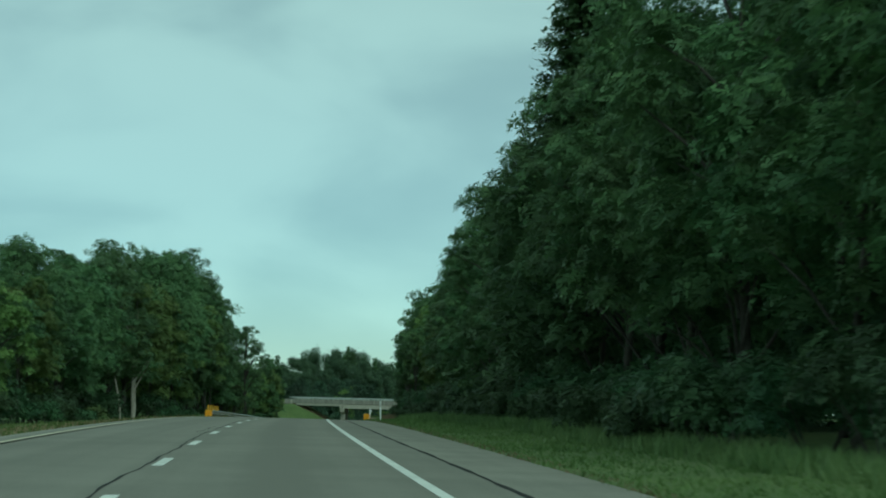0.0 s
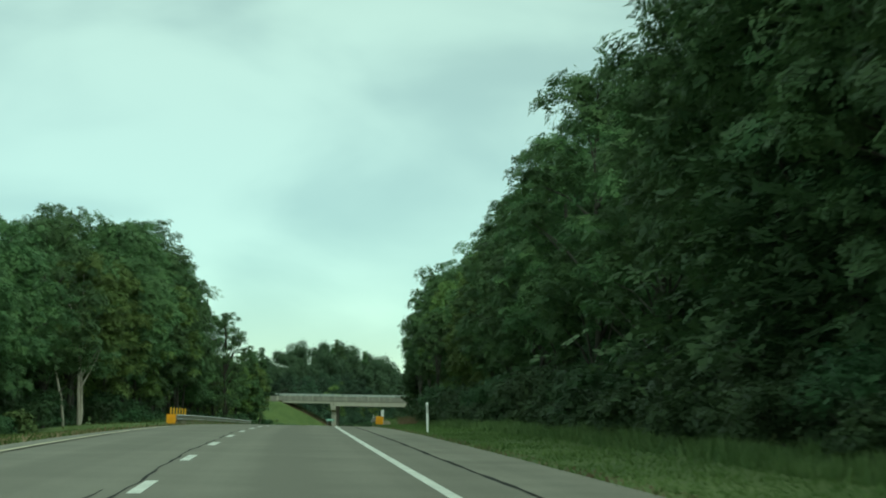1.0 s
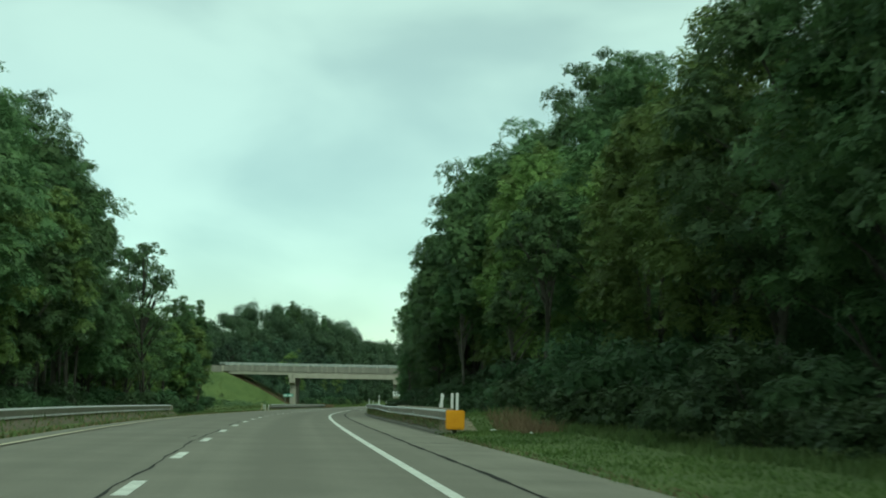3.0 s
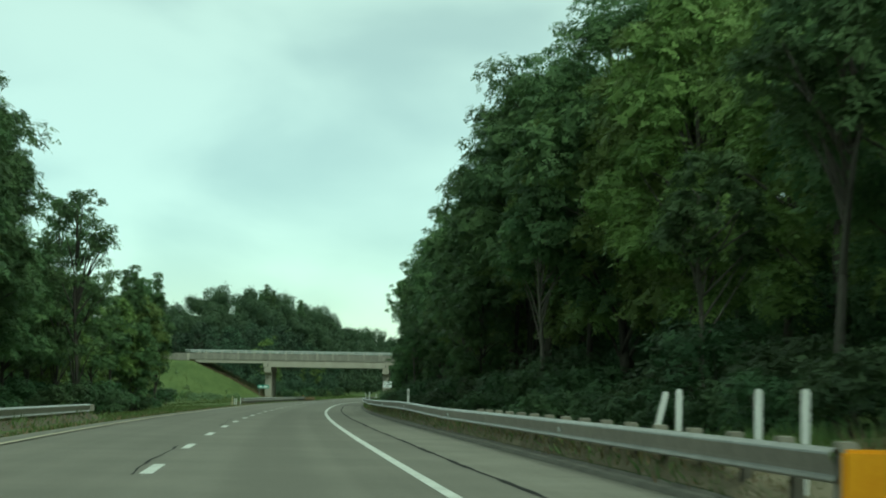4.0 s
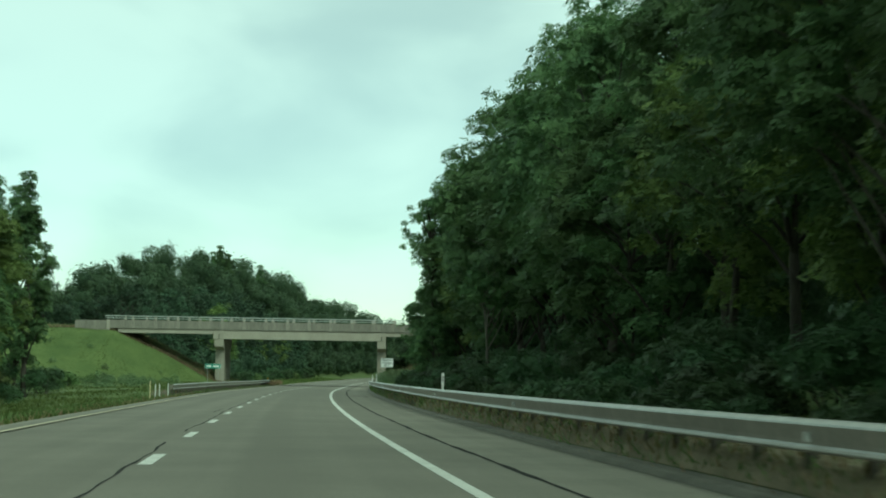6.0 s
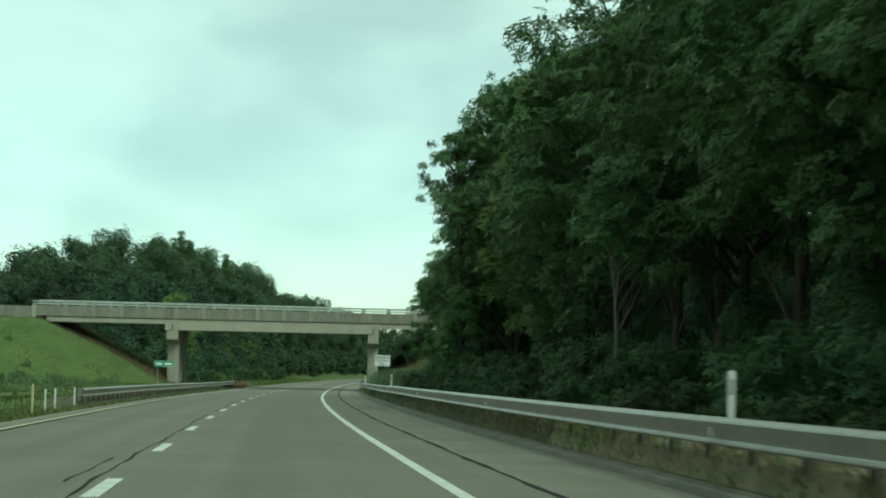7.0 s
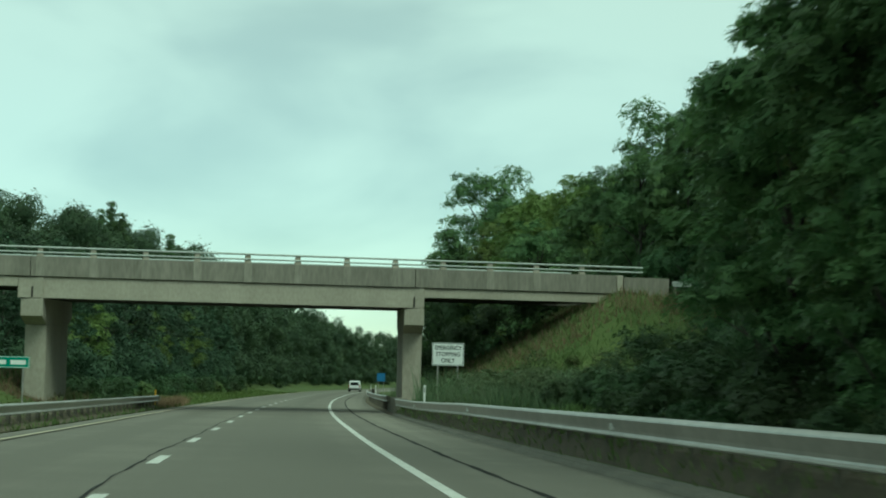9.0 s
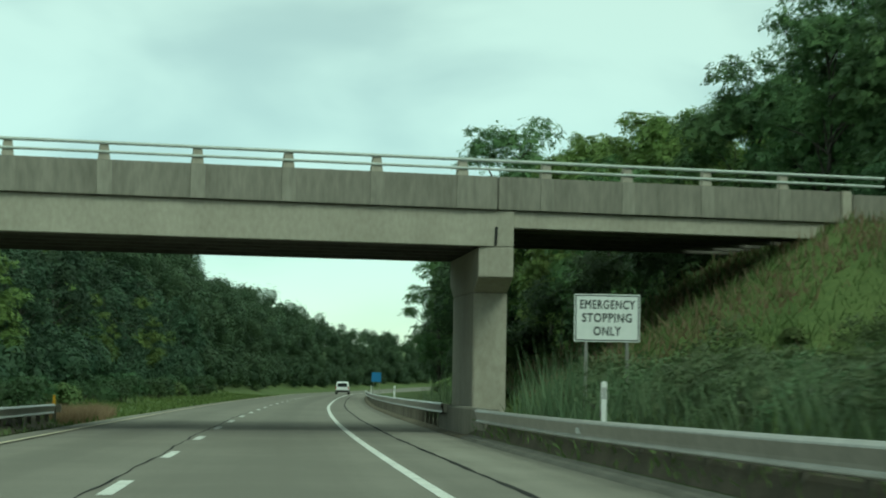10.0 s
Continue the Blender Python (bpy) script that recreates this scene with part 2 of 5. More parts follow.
DARK_SOIL = grain("dark_brown_soil", (0.046, 0.042, 0.03), (0.105, 0.09, 0.066), 1.1, 0.95, 0.5, 24)
GRAVEL = grain("dark_edge_gravel", (0.11, 0.106, 0.092), (0.185, 0.177, 0.152), 1.1, 0.95, 0.6, 45)
RUBBER = grain("black_rubber", (0.02, 0.02, 0.02), (0.04, 0.04, 0.04), 4.0, 0.8, 0.1)
RED_LAMP = grain("red_lamp_plastic", (0.28, 0.02, 0.015), (0.36, 0.03, 0.02), 3.0, 0.3, 0.0)


# ---- mesh helpers ----
def solid(name, mesh_or_bm, material, parent=None, label=""):
    if isinstance(mesh_or_bm, bmesh.types.BMesh):
        mesh = bpy.data.meshes.new(name)
        mesh_or_bm.to_mesh(mesh)
        mesh_or_bm.free()
    else:
        mesh = mesh_or_bm
    if not mesh.materials:
        mesh.materials.append(material)
    ob = new(name, mesh)
    ob.parent = parent
    if label:
        ob["label"] = label
    return ob


def part(name, bm, material, parent, label=""):
    return solid(name, bm, material, parent, label)


def empty(name, m, label, category, group="", kind=""):
    ob = new(name)
    ob.empty_display_size = 0.2
    ob.matrix_basis = m
    return tagged(ob, label, category, group, kind)


def box(x0, x1, y0, y1, z0, z1, bevel=0.0, bm=None):
    bm = bm or bmesh.new()
    made = bmesh.ops.create_cube(bm, size=1.0, matrix=Matrix.LocRotScale(((x0 + x1) / 2, (y0 + y1) / 2, (z0 + z1) / 2), None, (x1 - x0, y1 - y0, z1 - z0)))
    if bevel:
        vs = set(made["verts"])
        bmesh.ops.bevel(bm, geom=[e for e in bm.edges if e.verts[0] in vs and e.verts[1] in vs], offset=bevel, segments=2, affect="EDGES")
    return bm


def rod(a, b, r0, r1=None, n=8, bm=None):
    bm = bm or bmesh.new()
    a, b = Vector(a), Vector(b)
    turn = (b - a).to_track_quat("Z", "Y").to_matrix().to_4x4()
    bmesh.ops.create_cone(bm, cap_ends=True, segments=n, radius1=r0, radius2=r0 if r1 is None else r1, depth=(b - a).length,
                          matrix=Matrix.Translation((a + b) / 2) @ turn)
    return bm


def prism(points, y0, y1, bm=None):
    """A shape in x and z, drawn out from y0 to y1."""
    bm = bm or bmesh.new()
    lo, hi = [bm.verts.new((x, y0, z)) for x, z in points], [bm.verts.new((x, y1, z)) for x, z in points]
    k = len(points)
    for i in range(k):
        bm.faces.new((lo[i], lo[(i + 1) % k], hi[(i + 1) % k], hi[i]))
    bm.faces.new(lo[::-1])
    bm.faces.new(hi)
    bmesh.ops.recalc_face_normals(bm, faces=bm.faces)
    return bm


def mesh_of(name, verts, faces):
    mesh = bpy.data.meshes.new(name)
    mesh.from_pydata(verts, [], faces)
    mesh.validate()
    return mesh


def cards(name, v):
    """A mesh of loose faces from an array of (count, corners, 3)."""
    v = np.ascontiguousarray(v, np.float32)
    k, c = v.shape[:2]
    mesh = bpy.data.meshes.new(name)
    mesh.vertices.add(c * k)
    mesh.vertices.foreach_set("co", v.ravel())
    mesh.loops.add(c * k)
    mesh.loops.foreach_set("vertex_index", np.arange(c * k, dtype=np.int32))
    mesh.polygons.add(k)
    mesh.polygons.foreach_set("loop_start", np.arange(0, c * k, c, dtype=np.int32))
    mesh.update(calc_edges=True)
    return mesh


# ---- the line of the road: s metres along it, l metres to the right of the car's line ----
S0, S1 = -600, 1500


def heading(s):
    """Degrees to the left of +y."""
    u, v = s / 100, (s - 380) / 100
    if s < 0:
        return 5.8233 - 2.3307 * max(u, -3)
    if s < 380:
        return 5.8233 + u * (-2.3307 + u * (0.4082 + u * (-0.1219 + u * 0.0094)))
    if v < 1.5:
        return -1.8767 - 2.4549 * v + 0.504 * v * v
    return -4.4251 - 0.9429 * (min(v, 7) - 1.5) - 3.2 * min(max(v - 2.4, 0), 3.2) ** 1.6


def grade(s):
    u, v = s / 100, (s - 380) / 100
    if s < 0:
        return -0.0046
    if s < 380:
        return -0.004594 + u * (-0.001002 + u * (-0.018761 + u * (0.008876 - u * 0.001139)))
    v = min(v, 1.7)
    flat = min(max((s - 700) / 250, 0), 1)
    return (-0.02977 + 0.0056 * v - 0.00165 * v * v) * (1 - flat)


SS = np.arange(S0, S1 + 1.0)
HEAD = np.radians([heading(s) for s in SS])
step = (HEAD[1:] + HEAD[:-1]) / 2
LX, LY = np.r_[0, np.cumsum(-np.sin(step))], np.r_[0, np.cumsum(np.cos(step))]
gr = np.array([grade(s) for s in SS])
LZ = np.r_[0, np.cumsum((gr[1:] + gr[:-1]) / 2)]
k0 = -S0
LX, LY, LZ = LX - LX[k0], LY - LY[k0], LZ - LZ[k0] - 1.152
DRIFT = np.interp(SS, [300, 350, 400, 450, 500], [0.04, -0.07, -0.21, -0.59, -0.89])


def cross(l):
    """The fall of the road's cross section, to both sides."""
    return np.interp(l, [-9, -7.5, -7.0, -6.15, -5.16, -1.57, 0, 6], [-0.25, -0.21, -0.205, -0.06, 0.005, -0.008, 0, -0.039])


def road_z(s, l=0.0):
    return np.interp(s, SS, LZ) + cross(l)


def at(s, l, up=0.0):
    """The world place l metres right of the line at s, up metres above the road there."""
    h, d = np.interp(s, SS, HEAD), np.interp(s, SS, DRIFT)
    return Vector((np.interp(s, SS, LX) + (l + d) * math.cos(h), np.interp(s, SS, LY) + (l + d) * math.sin(h), road_z(s, l) + up))


def stand(s, l, up=0.0, turn=0.0):
    """A pose at a place by the road, +y along it."""
    return Matrix.Translation(at(s, l, up)) @ pose(0, 0, 0, 0, 0, math.degrees(np.interp(s, SS, HEAD)) + turn)


def many(s, l):
    """The places of arrays s and l, with z on the road's plane."""
    h, d = np.interp(s, SS, HEAD), np.interp(s, SS, DRIFT)
    return np.stack([np.interp(s, SS, LX) + (l + d) * np.cos(h), np.interp(s, SS, LY) + (l + d) * np.sin(h), np.interp(s, SS, LZ)], -1)


# ---- the bridge's own frame: a along it, c across it (away from the camera) ----
BRIDGE_AT, BRIDGE_TURN, BRIDGE_WIDE = (-5.9, 433.0), 10.0, 10.4
DECK_Z = -4.9
A_LEFT, A_RIGHT = -28.6, 9.7
bc, bs = math.cos(radians(BRIDGE_TURN)), math.sin(radians(BRIDGE_TURN))


def wavy(x, y, size):
    return np.sin(x / size * 1.7 + 1.3 * np.sin(y / size * 0.9)) * np.cos(y / size * 1.3 + 0.7 * np.sin(x / size * 1.1))


def ground_z(s, l, p):
    """Ground height for arrays s, l and their places p."""
    road = np.interp(s, SS, LZ)
    right, left = l - 4.7, -l - 6.2
    fall = np.interp(s, [-200, 300, 350, 400, 450, 500], [0.075, 0.075, 0.03, 0.0, -0.02, -0.05])
    verge = np.where(right > 0, np.minimum(right * 0.05, 0.5), 0) + np.where(left > 0, cross(l) - fall * np.clip(left - 1.2, 0, 14), 0)
    out = np.maximum(np.maximum(right, left), 0)
    near_r = np.clip((s - 171) / 3, 0, 1) * np.clip((432 - s) / 2, 0, 1)
    near_l = np.clip((s - 153) / 3, 0, 1) * np.clip((231 - s) / 2, 0, 1) + np.clip((s - 338) / 3, 0, 1) * np.clip((447 - s) / 2, 0, 1)
    ditch = np.clip((s - 178) / 12, 0, 1) * np.clip((392 - s) / 20, 0, 1) * np.clip((right - 0.75) / 1.0, 0, 1) * np.clip((7.2 - right) / 2.2, 0, 1)
    verge = verge - 0.6 * ditch + near_r * (0.36 * np.clip((right - 0.2) / 0.16, 0, 1) + 0.1 * np.clip((right - 0.36) / 0.4, 0, 1)) + near_l * 0.36 * np.clip((left - 0.75) / 0.5, 0, 1)
    rough = wavy(p[..., 0], p[..., 1], 6.0) * np.clip(out / 12, 0, 1) * 0.25
    hill = np.clip((out - 30) / 110, 0, 1) ** 1.5 * 7
    hill = hill + np.clip((s - 470) / 130, 0, 1) * np.clip((980 - s) / 260, 0, 1) * np.clip((left - 6) / 34, 0, 1) * 11
    z = road + np.where(out > 0, verge, -0.08) + rough + hill
    dx, dy = p[..., 0] - BRIDGE_AT[0], p[..., 1] - BRIDGE_AT[1]
    a, c = dx * bc + dy * bs, -dx * bs + dy * bc
    skew = a - 0.228 * c
    side = np.maximum(np.maximum(-1.2 - c, c - BRIDGE_WIDE - 1.2), 0) * 0.52
    bank_r = DECK_Z - 0.5 - side - np.maximum(A_RIGHT + 0.4 - skew, 0) * 0.56
    bank_l = DECK_Z - 0.5 - side - np.maximum(skew - A_LEFT + 0.4, 0) * 0.50
    banks = np.maximum(bank_r, bank_l) + 0.15 * wavy(p[..., 0], p[..., 1], 2.5)
    z = np.where(out > 0.8, np.maximum(z, banks), z)
    far = np.clip((np.abs(l) - 250) / 200, 0, 1)
    return z * (1 - far) + far * (road + 6)


def height(s, l):
    p = many(np.array([float(s)]), np.array([float(l)]))
    return float(ground_z(np.array([float(s)]), np.array([float(l)]), p)[0])


def on_ground(s, l, turn=0.0, sink=0.0):
    p = at(s, l)
    return Matrix.Translation((p.x, p.y, height(s, l) - sink)) @ pose(0, 0, 0, 0, 0, math.degrees(np.interp(s, SS, HEAD)) + turn)


# ---- ground and road ----
def strip(name, stations, edges, material, lift, label="", category="", kind="structure", parent=None):
    """A sheet along the road between the offsets in edges, lift metres above the road."""
    s, l = np.meshgrid(np.asarray(stations, float), np.asarray(edges, float), indexing="ij")
    p = many(s, l)
    p[..., 2] += lift + cross(l)
    r, k = s.shape
    idx = np.arange(r * k).reshape(r, k)
    f = np.stack([idx[:-1, :-1], idx[:-1, 1:], idx[1:, 1:], idx[1:, :-1]], -1).reshape(-1, 4)
    mesh = mesh_of(name, p.reshape(-1, 3).tolist(), f.tolist())
    mesh.attributes.new("laid", "FLOAT_VECTOR", "POINT").data.foreach_set("vector", np.stack([l, s, 0 * s], -1).astype(np.float32).ravel())
    ob = solid(name, mesh, material, parent)
    return tagged(ob, label, category, kind=kind)


gs = np.unique(np.r_[np.arange(S0, -60, 30), np.arange(-60, 390, 3), np.arange(390, 480, 1.0), np.arange(480, 760, 4), np.arange(760, S1 + 1, 30)])
gl = np.unique(np.r_[-1300, -900, -600, -400, -300, -220, -160, -120, -90, np.arange(-75, -34, 4), np.arange(-34, -8, 1.0), -7.9, -7.45, -6.9, -6.25, -5.6, 0, 4.1, 4.58, 4.7, 4.75, 4.8,
                     4.86, 4.92, 4.98, 5.04, 5.1, 5.35, np.arange(5.7, 36, 1.0), np.arange(36, 75, 4), 90, 120, 160, 220, 300, 400, 600, 900, 1300])
s2, l2 = np.meshgrid(gs, gl, indexing="ij")
gp = many(s2, l2)
gp[..., 2] = ground_z(s2, l2, gp)
idx = np.arange(s2.size).reshape(s2.shape)
faces = np.stack([idx[:-1, :-1], idx[:-1, 1:], idx[1:, 1:], idx[1:, :-1]], -1).reshape(-1, 4)
ground_mesh = mesh_of("ground", gp.reshape(-1, 3).tolist(), faces.tolist())
for poly in ground_mesh.polygons:
    poly.use_smooth = True
tagged(solid("ground", ground_mesh, GROUND), "grassy ground with verges, banks and wooded rises", "ground", kind="structure")

rs = np.unique(np.r_[np.arange(S0, 0, 20), np.arange(0, 620, 3), np.arange(620, 1300, 10)])
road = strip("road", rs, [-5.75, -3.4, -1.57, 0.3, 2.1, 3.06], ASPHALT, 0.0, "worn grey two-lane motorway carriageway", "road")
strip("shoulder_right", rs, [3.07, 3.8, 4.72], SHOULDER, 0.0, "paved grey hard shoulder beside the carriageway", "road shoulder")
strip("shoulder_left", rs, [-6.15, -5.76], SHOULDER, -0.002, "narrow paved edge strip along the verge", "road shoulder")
strip("edge_line", np.arange(-60, 760, 4), [1.98, 2.14], WHITE_LINE, 0.004, "solid white painted edge line on the road", "road marking")
strip("median_line", np.arange(-60, 760, 4), [-5.22, -5.1], YELLOW_LINE, 0.004, "solid faded yellow painted edge line", "road marking")


def soil(name, s0, s1, edges, label, material=DIRT):
    """A bare strip lying on the ground along a rail's foot."""
    s, l = np.meshgrid(np.arange(s0, s1 + 0.1, 1.5), np.array(edges), indexing="ij")
    p = many(s, l)
    p[..., 2] = np.maximum(ground_z(s, l, p) + 0.03, np.where(l > 0, p[..., 2] - 0.026, -99))
    idx = np.arange(s.size).reshape(s.shape)
    f = np.stack([idx[:-1, :-1], idx[:-1, 1:], idx[1:, 1:], idx[1:, :-1]], -1).reshape(-1, 4)
    return tagged(solid(name, mesh_of(name, p.reshape(-1, 3).tolist(), f.tolist()), material), label, "bare soil", kind="structure")


soil("gravel_edge", 170, 432, (4.7, 4.76, 4.82, 4.88, 4.92), "dark gravel strip between the shoulder and the rail", GRAVEL)
for s0, s1, material, text in ((170, 300.5, BANK_SOIL, "bare tan soil bank, colour lightened, under the guard rail"), (300.5, 432, DARK_SOIL, "dark brown soil bank under the guard rail")):
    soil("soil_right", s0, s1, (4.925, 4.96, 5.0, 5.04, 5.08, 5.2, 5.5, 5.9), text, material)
soil("soil_pier", 430, 620, (4.7, 4.8, 4.9, 5.0, 5.2, 5.5, 5.9), "bare brown soil along the rail past the bridge pier")
soil("soil_median", 153, 231, np.linspace(-8.4, -6.6, 9), "bare brown soil bank under the median rail")
soil("soil_median_far", 338, 447, np.linspace(-8.4, -6.4, 9), "bare brown soil bank under the median rail")
# dashes of the lane line: one mesh, bent to the road at each place
dash_set = empty("lane_line", Matrix.Identity(4), "broken white lane line of short painted dashes", "road marking", kind="structure")
rng = np.random.default_rng(5)
for i in range(-10, 48):
    mid = 93.7 + 10.77 * i
    w = 0.08 + 0.01 * rng.random()
    a, b = mid - 1.6, mid + 1.6
    bm = bmesh.new()
    ends = [(a, -w), (a + 0.03, w), (b, w), (b - 0.05, -w)]
    vs = [bm.verts.new(at(s, -1.57 + o, 0.005)) for s, o in ends]
    bm.faces.new((vs[0], vs[1], vs[2], vs[3])[::-1])
    bmesh.ops.recalc_face_normals(bm, faces=bm.faces)
    part("dash", bm, WHITE_LINE, dash_set)


def crack(name, s0, s1, l, width, sway, label):
    """A wandering tar-sealed joint along the road."""
    s = np.arange(s0, s1, 0.6)
    wander = sway * (np.sin(s * 0.23) * 0.5 + np.sin(s * 0.71 + 1) * 0.3 + np.sin(s * 1.9 + 2) * 0.2)
    w = width * (0.75 + 0.25 * np.sin(s * 0.9) + 0.2 * np.sin(s * 2.7))
    p0, p1 = many(s, l + wander - w), many(s, l + wander + w)
    for p in (p0, p1):
        p[:, 2] += 0.004 + cross(l)
    v = np.stack([p0[:-1], p1[:-1], p1[1:], p0[1:]], 1)
    return tagged(solid(name, cards(name, v), TAR), label, "road crack", kind="structure")


crack("shoulder_crack", 336.5, 341.2, 3.95, 0.045, 0.22, "dark broken crack in the paved shoulder")
crack("shoulder_crack", 341.8, 344.6, 3.78, 0.03, 0.2, "dark broken crack in the paved shoulder")
crack("shoulder_joint", -40, 640, 3.08, 0.055, 0.03, "dark tar-sealed joint between lane and shoulder")
for s0, s1 in ((-25, 172), (178, 191), (213, 222), (236, 262), (268, 470)):
    crack("lane_crack", s0, s1, -1.76, 0.026, 0.07, "wandering tar-sealed crack beside the lane line")
rng = np.random.default_rng(9)
s = -20.0
while s < 330:
    run = rng.uniform(4, 12)
    crack("lane_crack", s, s + run, -1.92 - rng.uniform(0, 0.1), rng.uniform(0.012, 0.022), 0.1, "short tar-sealed crack beside the lane line")
    s += run + rng.uniform(25, 70)
for s in (158.5, 341.0):
    bm = bmesh.new()
    vs = [bm.verts.new(at(s + ds, l, 0.003)) for ds, l in ((0, 3.15), (0.5, 3.9), (0.2, 4.6), (0.32, 4.6), (0.62, 3.9), (0.12, 3.15))]
    bm.faces.new(vs)
    bmesh.ops.recalc_face_normals(bm, faces=bm.faces)
    tagged(solid("shoulder_crack", bm, TAR), "dark crack across the paved shoulder", "road crack", kind="structure")


# ---- guard rails ----
BEAM = [(0.0, 0.155), (0.036, 0.148), (0.076, 0.116), (0.084, 0.096), (0.058, 0.03), (0.03, -0.04), (0.022, -0.08), (0.03, -0.1), (0.058, -0.122), (0.058, -0.134), (0.028, -0.15), (0.0, -0.155)]


def beam_mesh(length):
    """A corrugated rail along +y, its ridges towards -x."""
    thick = 0.006
    front = [(-x, z) for x, z in BEAM]
    back = [(-x + thick, z) for x, z in BEAM][::-1]
    return prism(front + back, 0, length)


def guard_rail(s0, s1, l, face, label, spacing=1.905, top=0.84, raised=0.0, settled=None):
    """Steel beam on timber-blocked posts; face -1: turned towards smaller l; settled: the top's height along s."""
    def lift(s):
        return float(np.interp(s, *settled)) - top if settled else 0.0


    rail = empty("guard_rail", stand(s0, l), label, "guard rail", "motorway guard rails")
    inv = rail.matrix_basis.inverted()
    bmesh_beam = beam_mesh(3.84)
    shared = bpy.data.meshes.new("rail_beam")
    bmesh_beam.to_mesh(shared)
    bmesh_beam.free()
    shared.materials.append(STEEL)
    post_bm = box(-0.055, 0.055, -0.075, 0.075, -0.3, top - 0.05, 0.01)
    post = bpy.data.meshes.new("post")
    post_bm.to_mesh(post)
    post_bm.free()
    post.materials.append(DARK_POST)
    block_bm = box(-0.08, 0.08, -0.10, 0.10, top - 0.29, top - 0.03, 0.01)
    block = bpy.data.meshes.new("offset_block")
    block_bm.to_mesh(block)
    block_bm.free()
    block.materials.append(POST_WOOD)
    high = block.copy()
    for v in high.vertices:
        if v.co.z > top - 0.2:
            v.co.z += 0.08
    n = int((s1 - s0) / 3.81)
    for i in range(n):
        s = s0 + 3.81 * i
        a, b = at(s, l, top - 0.155 + lift(s)), at(s + 3.81, l, top - 0.155 + lift(s + 3.81))
        d = b - a
        m = Matrix.Translation(a) @ d.to_track_quat("Y", "Z").to_matrix().to_4x4()
        if face > 0:
            m = m @ Matrix.Translation((0, d.length, 0)) @ pose(0, 0, 0, 0, 0, 180)
        ob = new("rail_beam", shared)
        ob.parent = rail
        ob.matrix_basis = inv @ m
    k = int((s1 - s0) / spacing)
    for i in range(k + 1):
        s = s0 + 0.1 + spacing * i
        for name, data, off in (("post", post, 0.22), ("offset_block", block, 0.09)):
            ob = new(name, high if name == "offset_block" and s - s0 < raised else data)
            ob.parent = rail
            ob.matrix_basis = inv @ stand(s, l - face * off, lift(s))
    if raised:
        for s in np.arange(184, 425, 20.8):
            part("reflector", box(-0.05, 0.05, -0.012, 0.012, -0.045, 0.045, 0.004), WHITE_PLASTIC, rail, "small white reflector tab").matrix_basis = inv @ stand(s, l - 0.05, top - 0.165 + lift(s))
    return rail


guard_rail(169.0, 428.1, 4.86, -1, "galvanised steel guard rail on blocked posts beside the shoulder", raised=30,
           settled=([169, 190, 208, 218, 227, 240, 250, 270, 323, 345, 356, 395, 400, 414, 428], [0.74, 0.74, 0.74, 0.80, 0.85, 0.85, 0.84, 0.84, 0.875, 0.875, 0.845, 0.845, 0.81, 0.76, 0.76]))
guard_rail(438.2, 620, 4.86, -1, "galvanised steel guard rail past the bridge pier")
guard_rail(151.5, 231, -7.5, 1, "galvanised steel guard rail along the median verge", top=0.74)
guard_rail(337.6, 447, -7.0, 1, "galvanised steel guard rail before the bridge pier", top=0.76)


# ---- roadside posts and markers ----
def delineator(s, l, lean=0.0, tall=1.12, material=WHITE_PLASTIC, label="white plastic roadside delineator post with grey reflector", base=None, band=True, wide=0.042):
    m = stand(s, l, -0.05 if base is None else base)
    ob = empty("delineator", m @ pose(0, 0, 0, 0, lean, 0), label, "delineator post", "roadside delineators")
    bm = prism([(-wide * 0.8, 0), (wide * 0.8, 0), (wide, tall * 0.62), (wide, tall), (wide * 0.6, tall + 0.03), (-wide * 0.6, tall + 0.03), (-wide, tall), (-wide, tall * 0.62)], -0.012, 0.012)
    blade = part("blade", bm, material, ob)
    if band:
        part("reflector", box(-wide * 0.8, wide * 0.8, -0.017, -0.0125, tall * 0.68, tall - 0.06, 0.002), GREY_BAND, blade, "grey reflective panel")
    return ob


delineator(106.8, 5.08, -2, tall=1.18)
for s, l in ((225.3, 4.94), (288.2, 5.06), (350.0, 4.95), (412.3, 5.1), (474.5, 5.15), (537.0, 5.15)):
    ob = delineator(s, l, base=0.58, tall=0.74, label="white plastic delineator bolted behind the guard rail's beam")
    part("bracket", box(4.862 - l, 0.0, -0.012, 0.012, 0.06, 0.12, 0.003), STEEL, ob)
for s, l, lean in ((171.7, 5.36, 0), (173.5, 5.36, 0), (177.4, 5.34, 0), (179.0, 5.24, 14)):
    delineator(s, l, lean, tall=1.1, base=0.12, label="tall white plastic marker post behind the rail end", band=False)
for i in range(6):
    delineator(151.5 + 2.1 * i, -7.85, tall=1.2, material=YELLOW_PLASTIC, label="yellow plastic marker post behind the rail end", band=False)
delineator(326, -7.2, tall=1.0, wide=0.03, material=CREAM_PLASTIC, label="cream plastic marker post at the rail's start", band=False)
for gap in (3.0, 5.5, 11.0):
    delineator(326 + gap, -7.2, tall=0.82, wide=0.03, label="short white plastic marker post at the rail's start", band=False)
delineator(447.5, -7.4, tall=1.05, material=YELLOW_PLASTIC, label="yellow plastic marker post at the rail's end", band=False)


